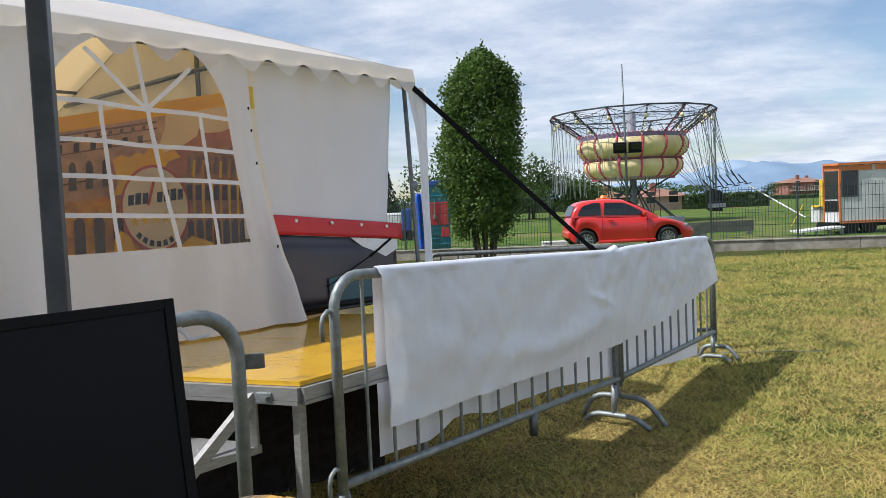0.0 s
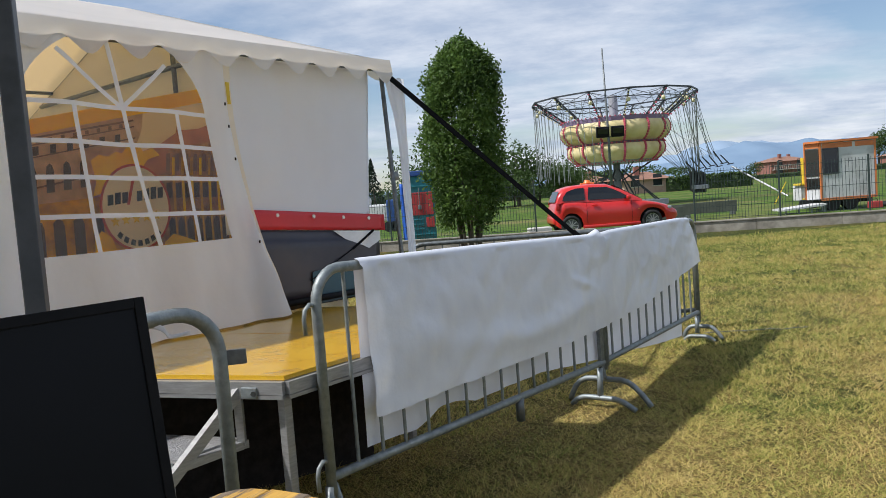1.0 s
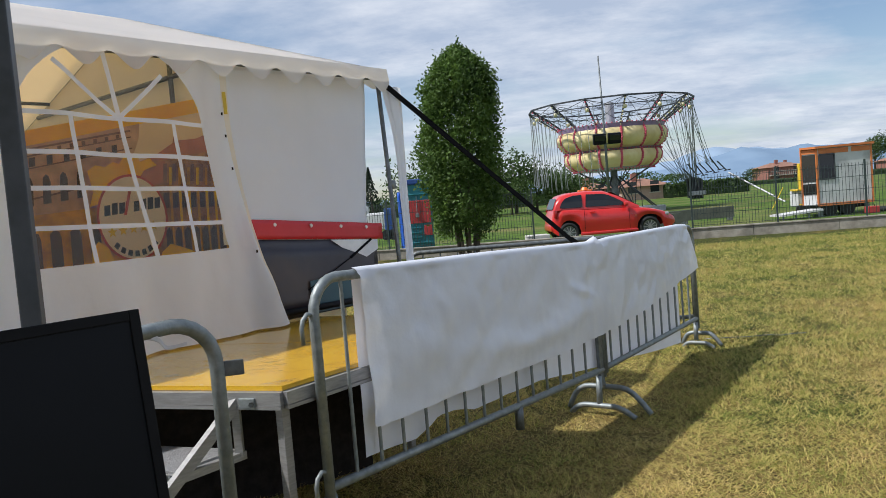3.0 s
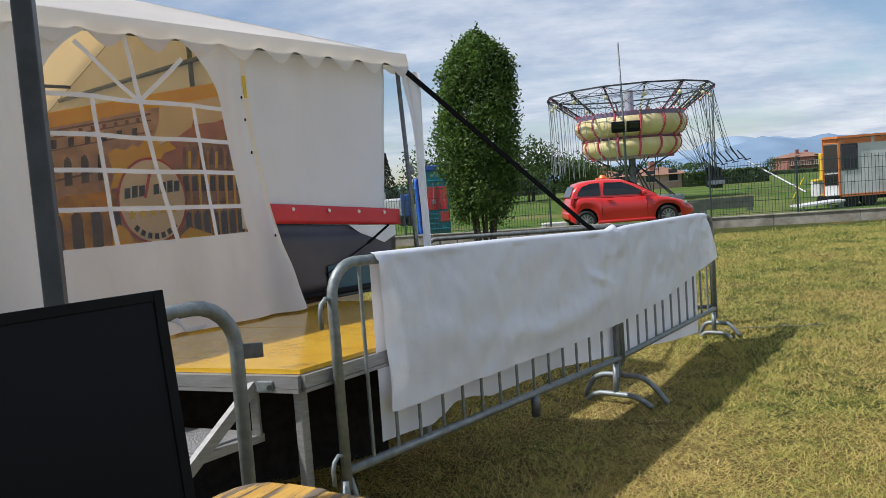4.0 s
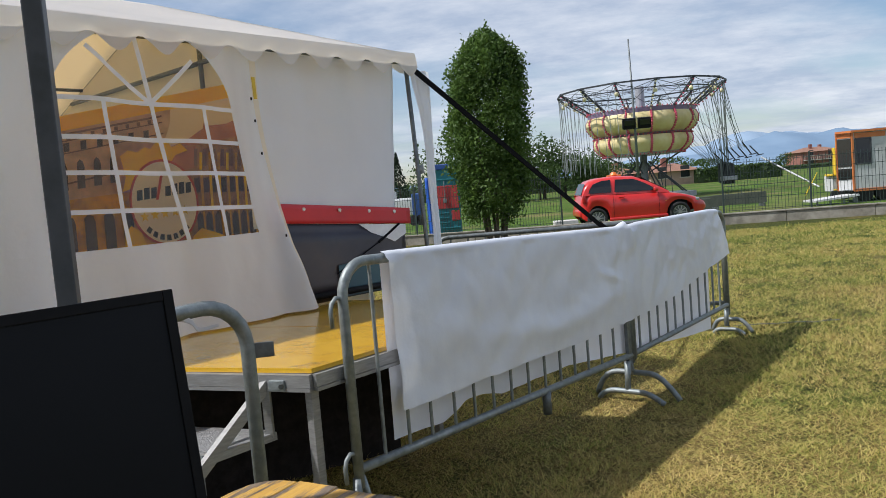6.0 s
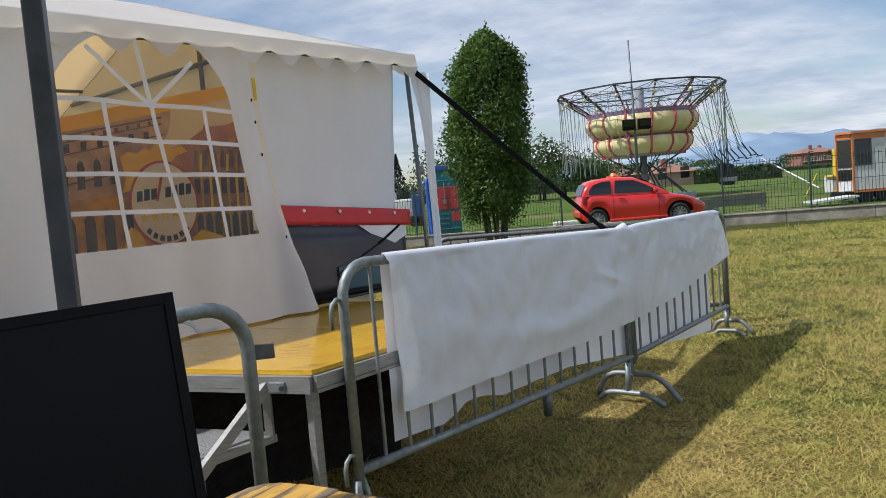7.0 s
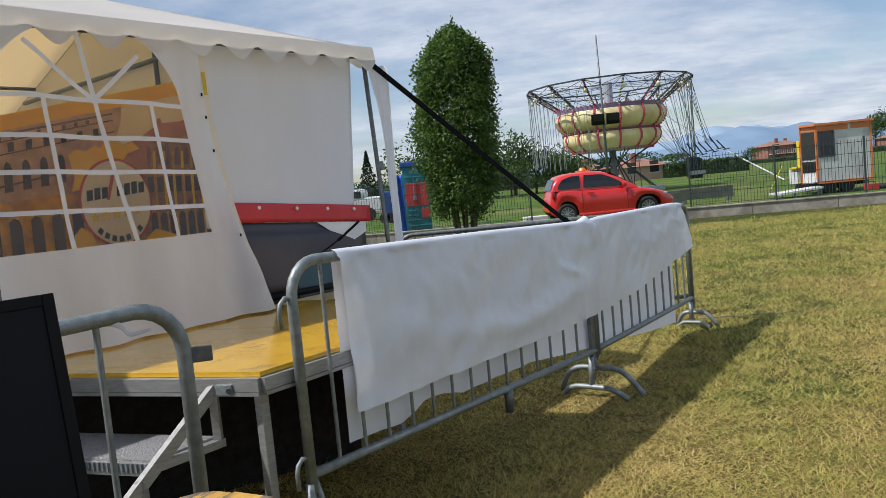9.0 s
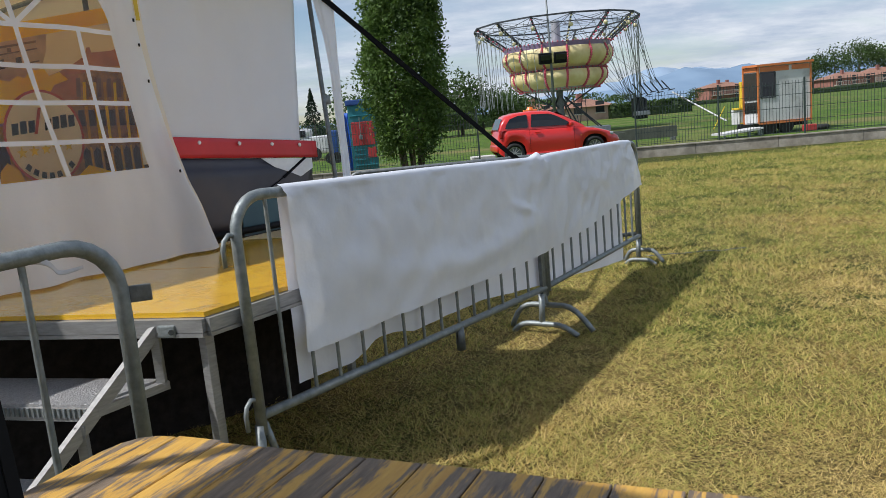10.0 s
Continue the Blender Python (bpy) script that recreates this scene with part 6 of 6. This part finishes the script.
    tool = thing("red_tool_case", "small red tool case on the ground beside the cabin", "tool case")
    bm = bmesh.new()
    box(bm, (x0 + 1.75, y0 - 0.4, 0.0), (x0 + 2.15, y0 - 0.15, 0.22), 0.03)
    part("case", bm, M["kiosk_red"], tool)
    bm = bmesh.new()
    tube(bm, [(x0 + 1.85, y0 - 0.27, 0.2), (x0 + 1.87, y0 - 0.27, 0.29), (x0 + 2.03, y0 - 0.27, 0.29), (x0 + 2.05, y0 - 0.27, 0.2)], 0.014, 6)
    part("handle", bm, M["black"], tool)
    bt = thing("black_tyre", "old black tyre lying at the cabin's end", "tyre")
    bm = bmesh.new()
    c = Vector((x1 + 0.35, y0 + 0.1, 0.085))
    tube(bm, [c + Vector((0.22 * math.cos(6.2832 * k / 20), 0.22 * math.sin(6.2832 * k / 20), 0.0)) for k in range(21)], 0.085, 8, False)
    part("tyre_body", bm, M["tyre"], bt, smooth=True)
    # yellow and black machine behind the cabin
    mc = thing("yellow_machine", "small yellow and black lifting machine behind the cabin", "machine")
    for lo, hi, m, nm in (((13.7, 27.6, 0.3), (14.3, 28.2, 0.85), "cabin_grey", "chassis"), ((13.62, 27.5, 0.85), (14.3, 28.0, 0.92), "machine_yellow", "deck"), ((13.82, 27.6, 0.92), (13.90, 27.8, 1.85), "machine_yellow", "mast"), ((13.7, 27.45, 0.28), (13.85, 27.55, 0.38), "machine_yellow", "step")):
        bm = bmesh.new()
        box(bm, lo, hi, 0.02)
        part(nm, bm, M[m], mc)
    for x in (13.8, 14.15):
        bm = bmesh.new()
        tube(bm, [(x, 27.55, 0.17), (x, 27.68, 0.17)], 0.17, 14)
        part("wheel", bm, M["tyre"], mc)


build_kiosk()
build_trailer()


def build_loose():
    M["panel_grey"] = mat("grey_boards", (0.12, 0.13, 0.105), (0.08, 0.088, 0.07), rough=0.8, scale=3)
    M["white_block"] = mat("white_concrete", (0.62, 0.60, 0.56), (0.5, 0.48, 0.45), rough=0.8, scale=5)
    for x, y, w in ((6.9, 25.0, 1.6), (9.4, 27.5, 1.9), (7.9, 27.0, 1.5)):
        th = thing("board_panel", "grey-green low board panel lying upright on the meadow", "panel", "low boards")
        bm = bmesh.new()
        box(bm, (x, y, 0.12), (x + w, y + 0.06, 0.52), 0.01)
        part("board", bm, M["panel_grey"], th)
        for k in (0.1, w - 0.16):
            bm = bmesh.new()
            box(bm, (x + k, y - 0.1, 0), (x + k + 0.06, y + 0.3, 0.12), 0.008)
            part("board_foot", bm, M["galv_dark"], th)
    th = tagged(part("concrete_block", _block((2.90, 21.4, 0.0), (3.55, 21.9, 0.36)), M["white_block"]), "whitish concrete block at the gateway", "block")
    mk = thing("yellow_marker", "short yellow marker stake in the meadow", "marker")
    bm = bmesh.new()
    tube(bm, [(15.2, 33.0, 0.0), (15.75, 33.0, 0.95)], 0.022, 6)
    part("stake_rod", bm, M["machine_yellow"], mk)


def _block(lo, hi, bev=0.02):
    bm = bmesh.new()
    box(bm, lo, hi, bev)
    return bm


build_loose()


# ---- houses, trees, hills far off ----
M["plaster"] = mat("house_plaster", (0.55, 0.38, 0.30), (0.45, 0.30, 0.24), rough=0.85, scale=1)
M["plaster_red"] = mat("house_red_plaster", (0.32, 0.15, 0.11), (0.24, 0.10, 0.08), rough=0.85, scale=1)
M["plaster_pale"] = mat("house_pale_plaster", (0.60, 0.55, 0.47), (0.5, 0.46, 0.4), rough=0.85, scale=1)
M["roof_tile"] = mat("roof_tile", (0.31, 0.165, 0.11), (0.20, 0.10, 0.065), rough=0.85, scale=3, bump=0.5, bump_scale=8)
M["dark_glass"] = mat("house_window", (0.03, 0.035, 0.04), rough=0.2)
M["hedge"] = mat("hedge_green", (0.03, 0.055, 0.015), (0.015, 0.03, 0.01), rough=0.9, scale=3, bump=1.0, bump_scale=5)


def house(label, x, y, w, d, h, roof_h, wall_m, storeys=2, balcony=True):
    th = thing("house", label, "house", "far houses")
    bm = bmesh.new()
    box(bm, (x, y, 0), (x + w, y + d, h))
    part("wall", bm, M[wall_m], th)
    bm = bmesh.new()
    o = 0.6
    q = [Vector(p) for p in ((x - o, y - o, h), (x + w + o, y - o, h), (x + w + o, y + d + o, h), (x - o, y + d + o, h))]
    r = [Vector((x + w * 0.3, y + d / 2, h + roof_h)), Vector((x + w * 0.7, y + d / 2, h + roof_h))]
    v = [bm.verts.new(p) for p in q + r]
    for f in ((0, 1, 5, 4), (1, 2, 5), (2, 3, 4, 5), (3, 0, 4), (3, 2, 1, 0)):
        bm.faces.new([v[i] for i in f])
    rf = part("roof", bm, M["roof_tile"], th)
    bm = bmesh.new()
    box(bm, (x + w * 0.35, y + d * 0.3, h + roof_h * 0.5), (x + w * 0.35 + 0.7, y + d * 0.3 + 0.7, h + roof_h + 0.7))
    part("chimney", bm, M["plaster_red"], rf)
    hs = h / storeys
    for s in range(storeys):
        n = max(2, int(w / 3.2))
        for k in range(n):
            wx = x + w * (k + 0.5) / n
            bm = bmesh.new()
            box(bm, (wx - 0.55, y - 0.05, s * hs + 0.9), (wx + 0.55, y - 0.01, s * hs + 2.3))
            wi = part("window", bm, M["dark_glass"], th)
            bm = bmesh.new()
            box(bm, (wx - 0.7, y - 0.12, s * hs + 0.78), (wx + 0.7, y - 0.005, s * hs + 0.9))
            part("sill", bm, M["plaster_pale"], wi)
        if balcony and s > 0:
            bm = bmesh.new()
            box(bm, (x + 0.3, y - 1.1, s * hs - 0.15), (x + w * 0.75, y - 0.001, s * hs))
            bc = part("balcony", bm, M["plaster_pale"], th)
            bm = bmesh.new()
            for k in range(14):
                bx = x + 0.35 + (w * 0.75 - 0.45) * k / 13
                beam(bm, (bx, y - 1.05, s * hs), (bx, y - 1.05, s * hs + 0.95), 0.08, 0.05)
            beam(bm, (x + 0.3, y - 1.05, s * hs + 0.97), (x + w * 0.75, y - 1.05, s * hs + 0.97), 0.08, 0.08)
            part("railing", bm, M["plaster_pale"], bc)


def build_distance():
    house("two-storey red plaster house with balconies and hipped tile roof", 87.0, 190, 9.5, 9, 3.9, 1.2, "plaster_red")
    house("pale house gable behind the red house", 95, 200, 7, 9, 3.6, 1.5, "plaster")
    house("long low farm building with orange tile roof", 25.0, 95, 5.6, 7, 1.7, 1.0, "plaster", storeys=1, balcony=False)
    house("low tile-roofed shed beside the farm building", 19.9, 98, 4.2, 6, 1.8, 0.9, "plaster_red", storeys=1, balcony=False)
    house("red house with tile roof among pines", 126, 200, 12, 9, 3.4, 1.6, "plaster_red")
    house("pale house with tile roof at the edge of the wood", 139, 205, 14, 9, 3.6, 2.0, "plaster")
    spec = [(3.5, 75, 6.0, 6), (6.5, 76, 6.2, 6), (9.3, 75, 6.6, 5.0), (11.5, 76, 4.8, 4.4), (14.0, 78, 3.9, 4), (15.6, 82, 3.9, 4), (4.8, 70, 4.6, 5), (8.4, 71, 3.6, 4), (1.0, 72, 6.0, 5), (24.5, 108, 4.0, 4), (17.4, 92, 4.4, 4.5)]
    for i, (x, y, h, w) in enumerate(spec):
        far_tree("leafy green tree at the edge of the meadow", x, y, h, w, 30 + i, n=900)
    far_tree("dark cedar beside the marquee", -2.95, 46, 4.0, 2.4, 71, "cedar_tree", "leaf_dark", 1400, 0.12, True)
    far_tree("small round tree before the house", 80.5, 185, 4.6, 3.6, 72)
    for i, (x, y, h, w) in enumerate(((124, 215, 8, 6), (131, 218, 11, 8), (139, 220, 13.5, 9), (148, 222, 14, 10), (119, 210, 6.5, 4), (157, 222, 14, 10))):
        far_tree("tall pine of the wood behind the houses", x, y, h, w, 90 + i, "pine_tree", "leaf_far", 1100, 0.3)
    for i in range(14):
        far_tree("distant field tree on the plain", -60 + 26 * i, 330 + 40 * math.sin(i * 2.1), 7 + 2 * math.sin(i * 1.3), 16, 120 + i, n=350)
    # hedges: rounded ragged banks
    for lab, x0, x1, y, h in (("clipped dark hedge across the meadow", 29.5, 39.5, 92, 1.7), ("low hedge in front of the houses", 60, 104, 180, 1.0), ("long hedge line at the far edge of the field", -60, 26, 125, 2.2), ("garden hedge before the pine wood", 112, 165, 190, 1.4)):
        hg = thing("hedge", lab, "hedge", "hedges")
        n = int((x1 - x0) * 1.2)
        part("bank", cloth(lambda a, b: Vector((x0 + (x1 - x0) * a, y - 0.7 * math.cos(b * math.pi) + 0.25 * wob(a * n, b * 3, 1), h * math.sin(b * math.pi) ** 0.4 * (1 + 0.12 * wob(a * n * 0.7, b * 2, 5)))), n, 8), M["hedge"], hg)
        rng = np.random.default_rng(int(x0 + 200))
        k = 1500
        ax = x0 + (x1 - x0) * rng.random(k)
        leaves("hedge_leaves", np.stack([ax, y - 0.75 * rng.random(k), h * (0.2 + 0.85 * rng.random(k))], axis=1), 0.22, M["leaf_far"], hg, rng)
    # hills; the distance haze is put into their blue base colours
    M["hill"] = mat("haze_blue_hill", (0.19, 0.27, 0.365), (0.16, 0.235, 0.33), rough=1.0, scale=0.004, spec=0.0)
    M["hill_far"] = mat("haze_blue_far_hill", (0.27, 0.355, 0.455), (0.235, 0.315, 0.415), rough=1.0, scale=0.004, spec=0.0)
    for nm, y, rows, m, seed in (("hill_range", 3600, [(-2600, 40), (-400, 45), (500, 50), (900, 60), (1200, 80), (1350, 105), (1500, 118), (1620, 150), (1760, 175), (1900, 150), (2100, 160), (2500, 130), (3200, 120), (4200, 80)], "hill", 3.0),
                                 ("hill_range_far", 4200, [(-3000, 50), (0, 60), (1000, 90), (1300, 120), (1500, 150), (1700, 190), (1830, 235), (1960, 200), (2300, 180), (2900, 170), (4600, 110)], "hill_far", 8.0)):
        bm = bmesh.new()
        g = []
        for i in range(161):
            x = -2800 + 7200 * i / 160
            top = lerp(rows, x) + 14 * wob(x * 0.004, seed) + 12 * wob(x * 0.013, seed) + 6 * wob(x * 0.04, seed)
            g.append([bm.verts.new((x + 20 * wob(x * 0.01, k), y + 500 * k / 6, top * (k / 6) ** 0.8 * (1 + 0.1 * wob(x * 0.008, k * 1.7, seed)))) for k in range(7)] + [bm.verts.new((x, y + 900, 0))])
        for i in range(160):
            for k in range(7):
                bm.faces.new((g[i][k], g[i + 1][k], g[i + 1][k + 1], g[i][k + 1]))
        tagged(part(nm, bm, M[m], smooth=True), "mountain range on the horizon, haze put into its blue colour", "hills", kind="structure")


build_distance()


def build_vans():
    vn = thing("white_van", "white van parked beyond the fence behind the marquee", "van")
    M["van_white"] = mat("van_white", (0.7, 0.7, 0.7), rough=0.35)
    bm = bmesh.new()
    box(bm, (-6.0, 42, 0.35), (-2.0, 43.8, 1.3), 0.15)
    part("body", bm, M["van_white"], vn)
    bm = bmesh.new()
    box(bm, (-5.3, 42.05, 1.25), (-2.9, 43.7, 1.75), 0.2)
    part("cab_roof", bm, M["van_white"], vn)
    bm = bmesh.new()
    box(bm, (-5.1, 41.98, 1.3), (-3.2, 42.1, 1.65), 0.03)
    part("side_glass", bm, M["car_glass"], vn)
    for x in (-5.2, -2.8):
        bm = bmesh.new()
        tube(bm, [(x, 41.98, 0.36), (x, 42.2, 0.36)], 0.36, 16)
        part("wheel", bm, M["tyre"], vn)
    bl = thing("blue_ride_cart", "blue fairground cart beyond the fence", "cart")
    bm = bmesh.new()
    box(bm, (-1.75, 36.0, 0.3), (-1.3, 37.2, 1.5), 0.08)
    part("body", bm, M["kiosk_blue"], bl)
    for x in (-1.7, -1.4):
        bm = bmesh.new()
        tube(bm, [(x, 35.9, 0.25), (x, 36.1, 0.25)], 0.25, 14)
        part("wheel", bm, M["tyre"], bl)


build_vans()
